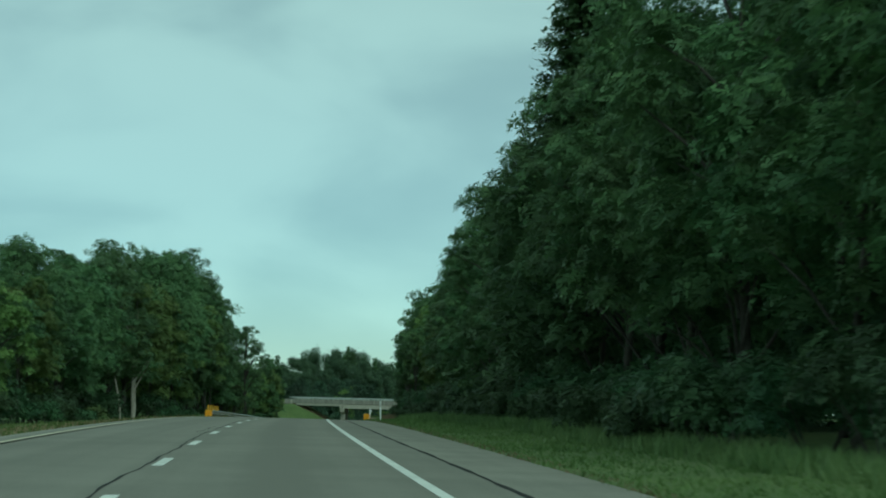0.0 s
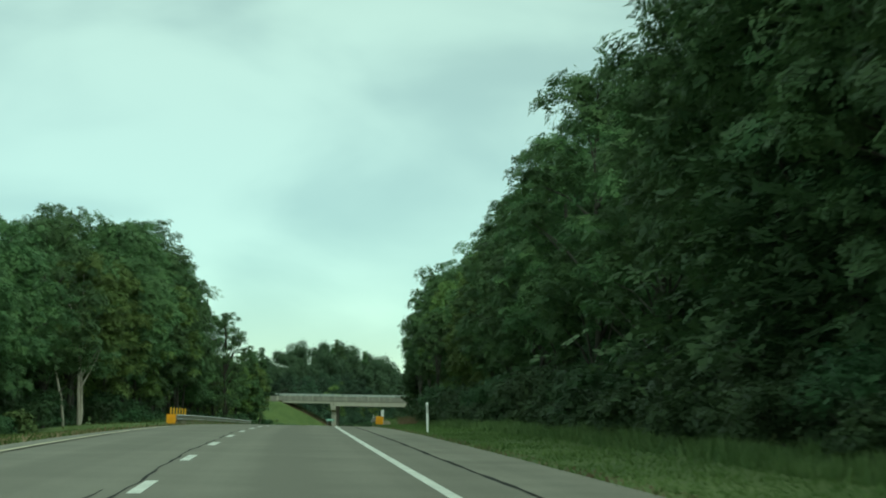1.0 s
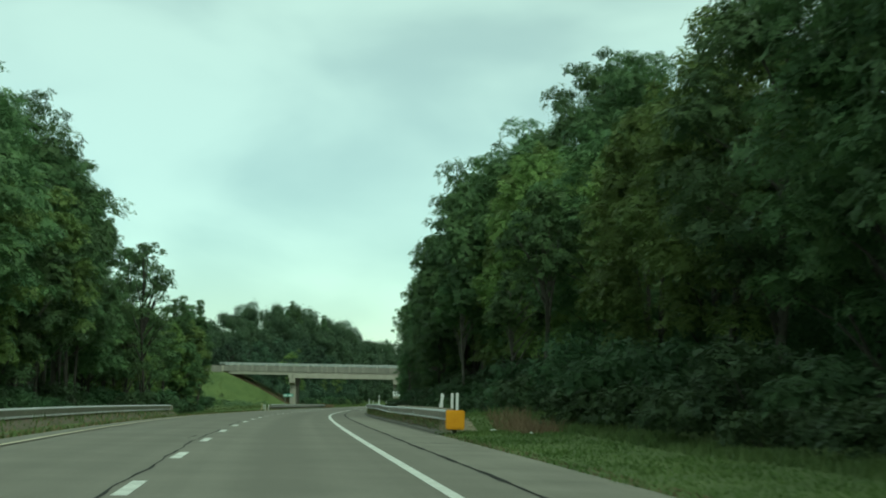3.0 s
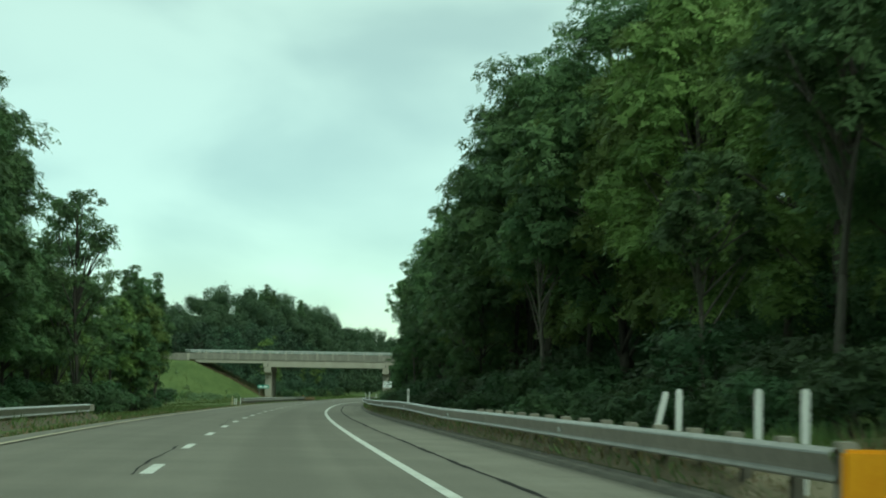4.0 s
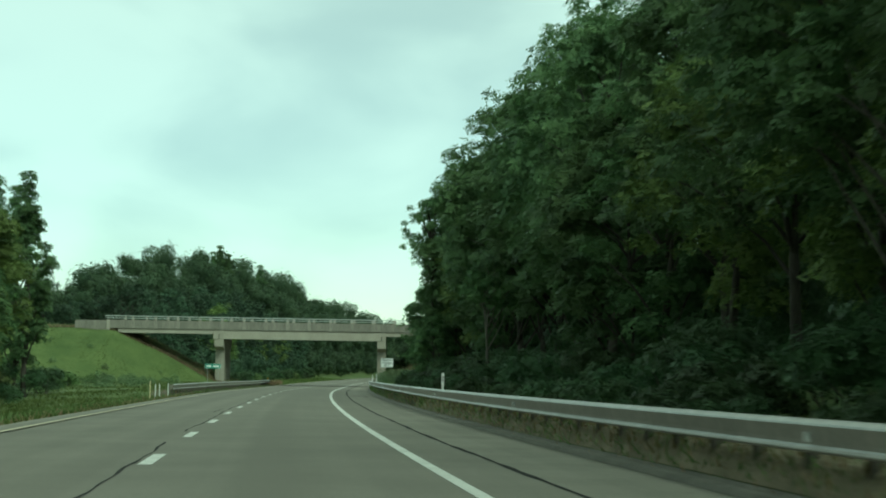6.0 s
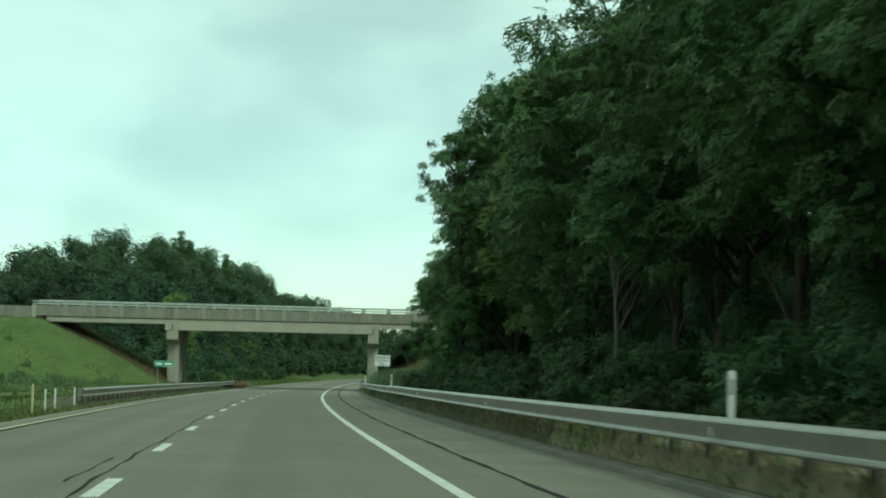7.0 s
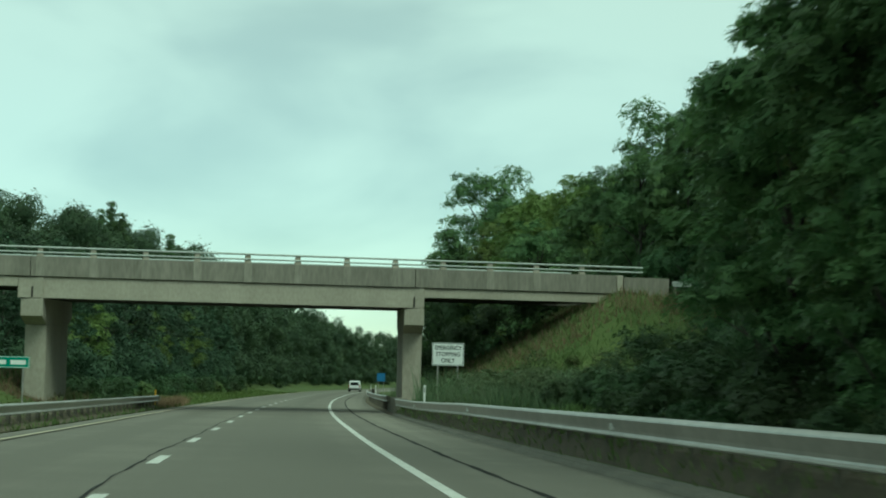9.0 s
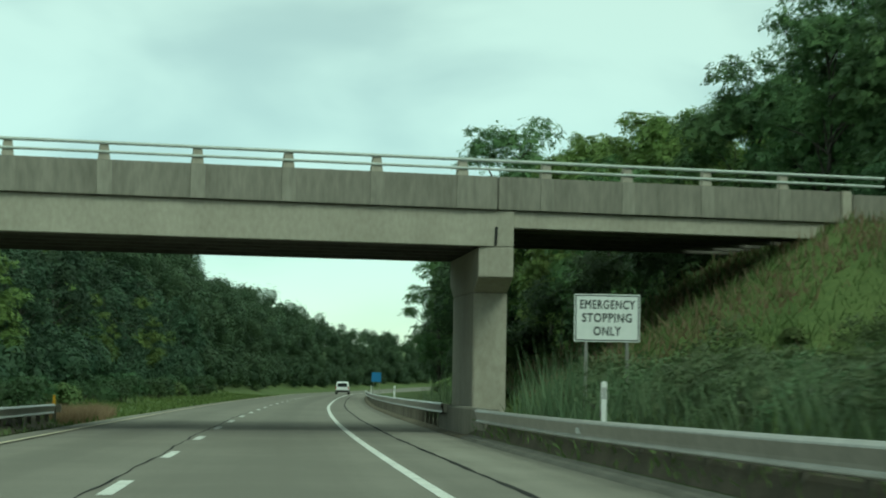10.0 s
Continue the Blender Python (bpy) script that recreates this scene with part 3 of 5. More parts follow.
def rail_nose(s, l, label):
    """The padded, coloured end of a guard rail."""
    ob = empty("rail_end_marker", stand(s, l, 0.0), label, "rail end marker")
    part("nose_panel", box(-0.27, 0.27, -0.10, 0.0, 0.18, 0.74, 0.03), ORANGE, ob)
    part("nose_body", box(-0.20, 0.20, 0.0, 0.45, 0.25, 0.70, 0.04), STEEL, ob, "galvanised steel impact head")
    part("post", box(-0.06, 0.06, 0.15, 0.28, -0.3, 0.3, 0.01), POST_WOOD, ob)
    return ob


rail_nose(168.7, 5.05, "square orange-yellow marker panel on the guard rail's end")
rail_nose(150.8, -7.75, "square orange-yellow marker panel on the median rail's end")


# ---- signs ----
def letters(text, size, parent, m, material, name="lettering"):
    curve = bpy.data.curves.new(name, "FONT")
    curve.body, curve.size, curve.align_x, curve.align_y, curve.extrude, curve.offset = text, size, "CENTER", "CENTER", 0.003, 0.0
    curve.space_character, curve.bevel_depth, curve.bevel_resolution = 1.14, size * 0.028, 0
    tmp = bpy.data.objects.new(name, curve)
    scene.collection.objects.link(tmp)
    bpy.context.view_layer.update()
    mesh = bpy.data.meshes.new_from_object(tmp.evaluated_get(bpy.context.evaluated_depsgraph_get()))
    bpy.data.objects.remove(tmp)
    mesh.materials.clear()
    ob = solid(name, mesh, material, parent)
    ob.matrix_basis = m
    return ob


def sign(name, s, l, wide, tall, low, posts, face, label, rim=None, turn=0.0, ground=None):
    base = on_ground(s, l, turn)
    drop = at(s, l).z - base.translation.z
    ob = empty(name, base, label, "road sign")
    plate = part("panel", box(-wide / 2, wide / 2, -0.006, 0.006, low + drop, low + tall + drop, 0.004), face, ob)
    if rim:
        t, e = 0.022, 0.02
        x, z0, z1 = wide / 2 - e, low + drop + e, low + drop + tall - e
        bm = box(-x, x, -0.0085, -0.0065, z1 - t, z1)
        box(-x, x, -0.0085, -0.0065, z0, z0 + t, bm=bm)
        box(-x, -x + t, -0.0085, -0.0065, z0 + t, z1 - t, bm=bm)
        box(x - t, x, -0.0085, -0.0065, z0 + t, z1 - t, bm=bm)
        part("border", bm, rim, plate)
    for px in posts:
        part("post", box(px - 0.03, px + 0.03, 0.008, 0.05, -0.3, low + tall * 0.9 + drop, 0.004), STEEL, ob)
    return plate, low + drop


sg, z = sign("stopping_sign", 420.2, 6.52, 1.28, 0.92, 2.17, (-0.40, 0.40), SIGN_WHITE, "white rectangular road sign with three lines of black lettering", SIGN_BLACK, turn=0)
for i, word in enumerate(("EMERGENCY", "STOPPING", "ONLY")):
    ob = letters(word, 0.235, sg, Matrix.Identity(4), SIGN_BLACK)
    span = max(v.co.x for v in ob.data.vertices) - min(v.co.x for v in ob.data.vertices)
    ob.matrix_basis = pose(0, -0.0075, z + 0.92 - 0.21 - 0.255 * i, 90, 0, 0) @ Matrix.Diagonal(((1.08, 0.97, 0.54)[i] / span, 1, 0.2, 1))
sg, z = sign("road_name_sign", 425.5, -11.67, 1.66, 0.50, 1.96, (-0.55, 0.55), SIGN_GREEN, "small green road-name sign with white border on two posts", SIGN_WHITE)
bm = box(-0.66, -0.16, -0.0095, -0.007, z + 0.15, z + 0.34)
box(0.02, 0.66, -0.0095, -0.007, z + 0.15, z + 0.34, bm=bm)
part("lettering_bar", bm, SIGN_WHITE, sg)
sign("blue_sign", 600, 6.0, 1.1, 1.1, 1.8, (-0.35, 0.35), SIGN_BLUE, "plain blue service sign far along the road")

# ---- the bridge ----
BF = Matrix.Translation((*BRIDGE_AT, 0)) @ pose(0, 0, 0, 0, 0, BRIDGE_TURN)
bridge = empty("bridge", BF, "grey concrete road bridge over the motorway on two piers", "bridge")
W = BRIDGE_WIDE
for c0, c1 in ((0.0, 0.28), (W - 0.28, W)):
    far = 0.228 * c0
    for a0, a1 in ((A_LEFT - 0.9, -18.06), (-18.03, -0.14), (-0.11, A_RIGHT + 0.4)):
        part("parapet", box(a0 + far, a1 + far, c0, c1, -5.27, -4.38, 0.02), PARAPET, bridge, "stained grey concrete parapet")
    for k in range(-12, 5):
        a = -1.1 + 2.36 * k
        if A_LEFT - 0.8 < a < A_RIGHT + 0.3:
            cm = (c0 + c1) / 2
            if c0 == 0:
                part("pilaster", box(a - 0.19, a + 0.19, -0.022, 0.0, -5.26, -4.39, 0.008), PILASTER, bridge)
            part("rail_post", prism([(a - 0.15, -4.38), (a + 0.15, -4.38), (a + 0.10, -3.98), (a - 0.10, -3.98)], cm - 0.10, cm + 0.10), CONCRETE, bridge)
    cm = (c0 + c1) / 2
    for z, r in ((-3.96, 0.045), (-4.19, 0.038)):
        part("hand_rail", rod((A_LEFT - 0.7, cm - 0.11, z), (A_RIGHT + 1.8, cm - 0.11, z), r), RAIL_PIPE, bridge, "pale metal hand rail")
    edge = 0.10 if c0 == 0 else -0.10
    # far-side beams take the concrete darkened for underside shade
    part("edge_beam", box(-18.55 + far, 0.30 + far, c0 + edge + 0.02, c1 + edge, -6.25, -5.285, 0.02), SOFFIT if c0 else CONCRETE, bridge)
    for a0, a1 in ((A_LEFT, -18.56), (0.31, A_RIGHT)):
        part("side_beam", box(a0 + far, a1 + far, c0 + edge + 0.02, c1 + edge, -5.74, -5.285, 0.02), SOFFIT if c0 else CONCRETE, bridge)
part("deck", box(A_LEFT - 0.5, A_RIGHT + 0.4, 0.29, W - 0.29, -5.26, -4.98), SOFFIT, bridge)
for j in range(1, 5):
    c = 0.25 + j * (W - 0.5) / 5
    shift = 0.228 * c
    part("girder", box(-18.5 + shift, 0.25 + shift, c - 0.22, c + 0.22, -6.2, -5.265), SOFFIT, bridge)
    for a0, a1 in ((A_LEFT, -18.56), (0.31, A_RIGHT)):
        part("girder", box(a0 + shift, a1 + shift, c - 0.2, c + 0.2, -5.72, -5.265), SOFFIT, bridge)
# end posts of the parapet and stubs above the piers
for a in (A_LEFT - 1.25, A_RIGHT + 0.42):
    for c0 in (-0.03, W - 0.33):
        far = 0.228 * max(c0, 0)
        part("end_post", box(a + far, a + far + 0.34, c0, c0 + 0.36, -6.2, -4.36, 0.03), CONCRETE, bridge)
for a0, a1 in ((A_LEFT - 1.2, A_LEFT - 0.01), (A_RIGHT + 0.01, A_RIGHT + 1.1)):
    # abutment coloured dark for the shade beneath the side span
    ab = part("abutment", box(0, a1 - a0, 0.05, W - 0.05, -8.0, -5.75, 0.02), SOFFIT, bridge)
    ab.matrix_basis = Matrix.Translation((a0, 0, 0)) @ pose(0, 0, 0, 0, 0, -12.8)
for a0, a1 in ((A_LEFT - 4.5, A_LEFT - 1.3), (A_RIGHT + 0.8, A_RIGHT + 3.2)):
    for c in (0.0, W - 0.25):
        far = 0.228 * c
        part("wing_wall", prism([(a0 + far, -4.45), (a1 + far, -4.45), (a1 + far, -6.4), (a0 + far, -6.0)], c, c + 0.25), PARAPET, bridge)


def pier(a0, a1, ground):
    """A wall pier in line with the road below, under a cap whose ends slope back to it."""
    turn = pose(0, 0, 0, 0, 0, -13.0)
    mid, half = (a0 + a1) / 2, (a1 - a0) / 2
    shift = Matrix.Translation((mid, 0.12, 0)) @ turn
    bm = bmesh.new()
    side = [(0.0, -6.26), (0.0, -7.06), (1.4, -7.44), (8.4, -7.44), (9.6, -7.06), (9.6, -6.26)]
    rows = [[bm.verts.new((x, y, z)) for y, z in side] for x in (-half, half)]
    for i in range(len(side)):
        j = (i + 1) % len(side)
        bm.faces.new((rows[0][i], rows[0][j], rows[1][j], rows[1][i]))
    bm.faces.new(rows[0][::-1])
    bm.faces.new(rows[1])
    bmesh.ops.recalc_face_normals(bm, faces=bm.faces)
    bmesh.ops.bevel(bm, geom=bm.edges[:], offset=0.02, segments=1, affect="EDGES")
    cap = part("pier_cap", bm, CONCRETE, bridge)
    cap.matrix_basis = shift
    stub = part("pier_stub", box(-half, half, 0.0, 0.35, -6.25, -5.29, 0.02), CONCRETE, bridge)
    stub.matrix_basis = shift
    wall = part("pier_wall", box(-half + 0.01, half - 0.01, 1.38, 8.4, ground - 0.5, -7.42, 0.04), CONCRETE, bridge)
    wall.matrix_basis = shift
    # dark drainage stain on the concrete, stood in for by a thin rod
    mark = part("drain_stain", rod((half - 0.47, -0.03, -5.72), (half - 0.49, -0.03, -6.2), 0.035, n=8), TAR, bridge, "short dark drainage stain built as a thin rod")
    mark.matrix_basis = shift


pier(-0.59, 0.35, -11.3)
pier(-18.42, -17.44, -11.2)


# low concrete wall between the rails, at the pier's foot
barrier = empty("concrete_barrier", stand(427.6, 4.98), "low weathered concrete wall at the bridge pier's foot", "barrier")
inv = barrier.matrix_basis.inverted()
for i in range(4):
    a, e = at(427.6 + 3.4 * i, 4.98), at(427.6 + 3.4 * (i + 1), 4.98)
    way = e - a
    ob = part("barrier_block", prism([(0, -0.35), (0.0, 0.72), (0.03, 0.77), (0.32, 0.77), (0.35, 0.72), (0.35, -0.35)], 0.0, way.length - 0.012), PARAPET, barrier)
    ob.matrix_basis = inv @ Matrix.Translation(a) @ way.to_track_quat("Y", "Z").to_matrix().to_4x4()


def approach_rail(a0, a1, label):
    """A low rail beside the side road, on top of the bank."""
    ob = empty("approach_rail", BF @ Matrix.Translation((a0, -0.15, -5.4)), label, "guard rail", "side road rails")
    n = int((a1 - a0) / 1.95)
    for i in range(n + 1):
        part("post", box(1.95 * i - 0.05, 1.95 * i + 0.05, 0.03, 0.15, -0.6, 0.82, 0.01), POST_WOOD, ob)
    for z in (0.56, 0.70):
        part("rail_beam", box(-0.2, a1 - a0, -0.04, 0.02, z, z + 0.12, 0.015), RAIL_PIPE, ob)
    return ob


approach_rail(A_RIGHT + 3.5, A_RIGHT + 17.5, "pale steel guard rail along the side road beyond the bridge")

# ---- trees ----
def unit(rng, n):
    v = rng.normal(size=(n, 3))
    return v / np.linalg.norm(v, axis=1, keepdims=True)


def leaf_cards(rng, pos, facing, long, wide, loose=0.5):
    """Pointed sprays of leaves at pos, turned about facing."""
    n = len(pos)
    nrm = facing + loose * unit(rng, n)
    nrm /= np.linalg.norm(nrm, axis=1, keepdims=True)
    u = np.cross(nrm, unit(rng, n))
    u /= np.linalg.norm(u, axis=1, keepdims=True) + 1e-9
    v = np.cross(nrm, u)
    size = rng.uniform(0.6, 1.3, (n, 1))
    u, v = u * long * size / 2, v * wide * size / 2
    droop = nrm * (long * 0.1) * size
    return np.stack([pos - u * 0.8 + v, pos + u * 1.2 - droop, pos - u * 0.8 - v], 1)


def clumped(rng, centres, radii, counts, long, wide, flat=0.75, loose=0.5, inner=0.0):
    """Leaves gathered in clumps, thick on top and thin below, with a ragged rim."""
    out = []
    for c, r, k in zip(centres, radii, counts):
        d = unit(rng, k)
        d[:, 2] = np.where(d[:, 2] < -0.35, -d[:, 2], d[:, 2])
        far = r * (1 - 0.55 * rng.random(k) ** 2.2) * (1 + 0.18 * np.sin(d[:, 0] * 7 + c[0] * 5) * np.sin(d[:, 1] * 6 + c[1] * 3))
        if inner:
            far = r * (inner + (1 - inner) * rng.random(k) ** 0.9) * (1 + 0.14 * np.sin(d[:, 0] * 9 + c[0]) * np.sin(d[:, 2] * 8 + c[1]))
        p = c + d * far[:, None] * (1, 1, flat)
        out.append(leaf_cards(rng, p, d * 0.8 + (0, 0, 0.5), long, wide, loose))
    return np.concatenate(out)


def limb(bm, pts, r0, r1, n=6):
    """A tapered limb through points."""
    rings = []
    for i, p in enumerate(pts):
        t = i / (len(pts) - 1)
        d = (Vector(pts[min(i + 1, len(pts) - 1)]) - Vector(pts[max(i - 1, 0)])).normalized()
        q = d.to_track_quat("Z", "Y")
        r = r0 + (r1 - r0) * t
        rings.append([bm.verts.new(Vector(p) + q @ Vector((r * math.cos(2 * math.pi * k / n), r * math.sin(2 * math.pi * k / n), 0))) for k in range(n)])
    for a, b in zip(rings, rings[1:]):
        for k in range(n):
            f = bm.faces.new((a[k], a[(k + 1) % n], b[(k + 1) % n], b[k]))
            f.smooth = True
    bm.faces.new(rings[-1])


def broadleaf(name, seed, tall, low, wide, leaves, material, bark, label, long=0.56, broad=0.5, lean=0.0, clumps=46, sparse=False, taper=0.3, full=2.6):
    """A tree with its foot at the origin, parked out of the way until it is copied. full: how square the crown's shoulders are."""
    rng = np.random.default_rng(seed)
    hc, hr = (tall + low) / 2, (tall - low) / 2
    sprigs = clumps // 2
    n = clumps + sprigs
    z, w = np.r_[rng.uniform(-1, 1, clumps), rng.uniform(-0.6, 0.98, sprigs)], rng.uniform(0, 2 * np.pi, n)
    rim = (1 - abs(z) ** full) ** (1 / full)
    frac = np.r_[rng.uniform(0.5, 1.0, clumps) ** 0.6, rng.uniform(0.98, 1.09, sprigs)]
    body = (1 - taper * np.clip(z, 0, 1)) * rim * frac * wide * 0.86
    centres = np.stack([np.cos(w) * body, np.sin(w) * body, hc + z * hr * np.minimum(frac, 1.08) * 0.88], 1)
    radii = wide * np.r_[rng.uniform(0.20, 0.35, clumps) * (0.75 if sparse else 1), rng.uniform(0.10, 0.17, sprigs)]
    counts = np.maximum((leaves * radii**2 / (radii**2).sum()).astype(int), 12)
    crown = cards("crown", clumped(rng, centres, radii, counts, long, broad))
    bm = bmesh.new()
    top = (lean * 0.8, 0.1, tall * 0.86)
    trunk = [(0, 0, -0.4)] + [(lean * 0.8 * k + 0.14 * math.sin(seed + 7.3 * k), 0.1 * k + 0.12 * math.sin(2.1 * seed + 5.7 * k), tall * 0.86 * k) for k in (0.12, 0.28, 0.45, 0.62, 0.8)] + [top]
    r = 0.012 * tall + 0.02
    limb(bm, trunk, r, 0.03, 8)
    for c in centres[rng.permutation(clumps)[: (26 if sparse else 14)]]:
        z0 = max(low * 0.6, c[2] - rng.uniform(1.5, 3.5))
        t = z0 / (tall * 0.86)
        start = (lean * 0.7 * t, 0.08, z0)
        mid = (c[0] * 0.5, c[1] * 0.5, (z0 + c[2]) / 2 + 0.25)
        limb(bm, [start, mid, tuple(c)], r * 0.38, 0.015, 5)
    ob = empty(name, Matrix.Identity(4), label, "tree", "roadside trees")
    part("trunk", bm, bark, ob)
    solid("crown", crown, material, ob)
    return ob


def conifer(name, seed, tall, wide, leaves, label):
    rng = np.random.default_rng(seed)
    bm = bmesh.new()
    limb(bm, [(0, 0, -0.4), (0, 0, tall * 0.5), (0, 0, tall)], 0.012 * tall, 0.02, 7)
    pos, face = [], []
    tiers = int(tall / 0.55)
    for i in range(tiers):
        z = tall * (0.10 + 0.89 * i / tiers)
        reach = wide * (1 - (z / tall) ** 1.25) * rng.uniform(0.72, 1.1) + 0.1
        arms = 8
        for j in range(arms):
            w = 2 * math.pi * (j / arms + 0.37 * i) + rng.uniform(-0.3, 0.3)
            arm = reach * rng.uniform(0.62, 1.12)
            k = max(int(leaves / tiers / arms), 4)
            t = rng.random(k) ** 0.5
            p = np.stack([np.cos(w) * arm * t, np.sin(w) * arm * t, z - 0.16 * arm * t + 0.10 * arm * t**3], 1) + rng.normal(scale=0.10, size=(k, 3)) * (1 + reach * 0.5)
            pos.append(p)
            face.append(np.tile((math.cos(w) * 0.3, math.sin(w) * 0.3, 1.0), (k, 1)))
    ob = empty(name, Matrix.Identity(4), label, "tree", "roadside trees")
    part("trunk", bm, BARK, ob)
    solid("crown", cards("crown", leaf_cards(rng, np.concatenate(pos), np.concatenate(face), 0.5, 0.32, 0.6)), NEEDLE, ob)
    return ob


def shrub(name, seed, tall, wide, leaves, material, label, long=0.36, broad=0.32):
    rng = np.random.default_rng(seed)
    k = 18
    d = unit(rng, k)
    d[:, 2] = abs(d[:, 2])
    c = d * (wide * 0.65, wide * 0.65, tall * 0.62) + (0, 0, tall * 0.18)
    radii = wide * rng.uniform(0.28, 0.45, k)
    ob = empty(name, Matrix.Identity(4), label, "shrub", "roadside shrubs")
    bm = bmesh.new()
    for q in c[:7]:
        limb(bm, [(0.1 * q[0], 0.1 * q[1], -0.3), (q[0] * 0.6, q[1] * 0.6, q[2] * 0.55), tuple(q)], 0.03, 0.008, 5)
    part("woody_base", bm, BARK, ob)
    solid("foliage", cards("foliage", clumped(rng, c, radii, np.maximum((leaves * radii**2 / (radii**2).sum()).astype(int), 8), long, broad)), material, ob)
    return ob


EDGE_LABEL = "leafy green broadleaf tree at the wood's edge"
edge_trees = [broadleaf("broadleaf_tree", 11, 15.5, 1.9, 4.0, 5200, LEAF, BARK, EDGE_LABEL, clumps=54),
              broadleaf("broadleaf_tree", 12, 17.0, 2.6, 4.3, 5400, LEAF, BARK, EDGE_LABEL, clumps=50, lean=0.6),
              broadleaf("broadleaf_tree", 13, 13.5, 1.5, 3.6, 5000, LEAF, BARK, EDGE_LABEL, clumps=46),
              broadleaf("broadleaf_tree", 14, 14.5, 2.2, 3.9, 5200, LEAF_LIGHT, BARK, "lighter green broadleaf tree at the wood's edge", clumps=48)]
tall_trees = [broadleaf("broadleaf_tree", 21, 21.5, 7.0, 4.6, 3800, LEAF, BARK, "tall dark green broadleaf tree in the wood", 0.62, 0.56, clumps=44),
              broadleaf("broadleaf_tree", 22, 20.0, 6.0, 4.2, 3700, LEAF, BARK, "tall dark green broadleaf tree in the wood", 0.62, 0.56, clumps=38, lean=-0.8),
              broadleaf("broadleaf_tree", 23, 19.0, 6.0, 4.4, 3200, LEAF, BARK, "tall open-crowned tree with gaps in its leaves", 0.48, 0.42, clumps=40, sparse=True)]
spruce = conifer("conifer_tree", 31, 13.0, 3.3, 7600, "dark green conifer with layered boughs")
slender = broadleaf("slender_tree", 33, 13.6, 0.9, 1.8, 5000, LEAF, BARK, "slender green tree tapering to a ragged point", 0.42, 0.34, clumps=64, taper=0.96, full=2.0)
# the first two shrubs carry the leaf colour darkened for shade
bushes = [shrub("shrub", 41, 3.2, 2.2, 980, SHRUB_LEAF, "dense green shrub, leaves darkened for shade under the trees"),
          shrub("shrub", 42, 2.4, 1.9, 840, SHRUB_LEAF, "dense green shrub, leaves darkened for shade under the trees"),
          shrub("shrub", 43, 2.2, 1.7, 900, WEED, "pale green shrub on the verge")]
weed = shrub("weed", 44, 1.6, 1.1, 420, LEAFY_WEED, "leafy blue-green weeds on the grassy bank", 0.2, 0.14)
far_trees = [broadleaf("broadleaf_tree", 61, 13.0, 1.0, 4.2, 2350, DARK_FAR_LEAF, BARK, "dark green broadleaf tree in the woods beyond the bridge", 0.62, 0.56, clumps=34),
             broadleaf("broadleaf_tree", 62, 14.5, 1.2, 4.0, 2350, DARK_FAR_LEAF, BARK, "dark green broadleaf tree in the woods beyond the bridge", 0.62, 0.56, clumps=30),
             broadleaf("broadleaf_tree", 63, 12.0, 0.8, 4.0, 2700, LEAF_LIGHT, BARK, "lighter green tree in the woods beyond the bridge", 0.62, 0.56, clumps=32)]
overhang = broadleaf("broadleaf_tree", 54, 17.2, 10.4, 3.7, 2600, LEAF, BARK, "broadleaf tree with ragged boughs reaching over the guard rail", 0.46, 0.4, clumps=30, sparse=True)
used = set()


def plant(model, s, l, size=1.0, turn=0.0, up=1.0, sink=0.1):
    """Stands a model at its place; the model itself takes the first one."""
    m = on_ground(s, l, turn, sink) @ Matrix.Diagonal((size, size, size * up, 1))
    if model.name in used:
        return copy_thing(model, m)
    used.add(model.name)
    model.matrix_basis = m
    return model


def scatter(name, label, model, spots):
    """Many plants too mixed to count, with the model's leaves, joined into one."""
    leaves = next(o for o in model.children if o.name.startswith("foliage"))
    v = np.empty(len(leaves.data.vertices) * 3, np.float32)
    leaves.data.vertices.foreach_get("co", v)
    v, out = v.reshape(-1, 3), []
    for s, l, size, turn in spots:
        m = np.array(on_ground(s, l, turn, 0.1) @ Matrix.Diagonal((size, size, size, 1)))
        out.append(v @ m[:3, :3].T + m[:3, 3])
    mesh = cards(name, np.concatenate(out).reshape(-1, 3, 3))
    return tagged(solid(name, mesh, leaves.data.materials[0]), label, "weeds", kind="stuff")


rng = np.random.default_rng(77)
# the wood on the right: edge row, tall row behind, shrubs at its foot
s = 24.0
while s < 398:
    pick = edge_trees[rng.choice(4, p=[0.12, 0.1, 0.08, 0.7] if 172 < s < 262 else [0.36, 0.30, 0.24, 0.10])]
    k = np.interp(s, [0, 60, 78, 95, 109, 128, 150, 165, 176, 192, 200, 213, 226, 246, 258, 270, 284, 298, 312, 340, 366, 377, 383, 400],
                  [0.92, 0.95, 1.0, 0.95, 0.92, 0.89, 0.88, 0.9, 0.8, 0.82, 0.98, 1.02, 1.1, 1.12, 1.02, 0.96, 0.9, 1.0, 1.12, 1.08, 1.07, 1.04, 0.7, 0.64])
    plant(pick, s, 12.8 + rng.uniform(-0.8, 0.9), k * rng.uniform(0.93, 1.07), rng.uniform(0, 360), rng.uniform(0.94, 1.06))
    s += rng.uniform(4.2, 5.6)
s = 20.0
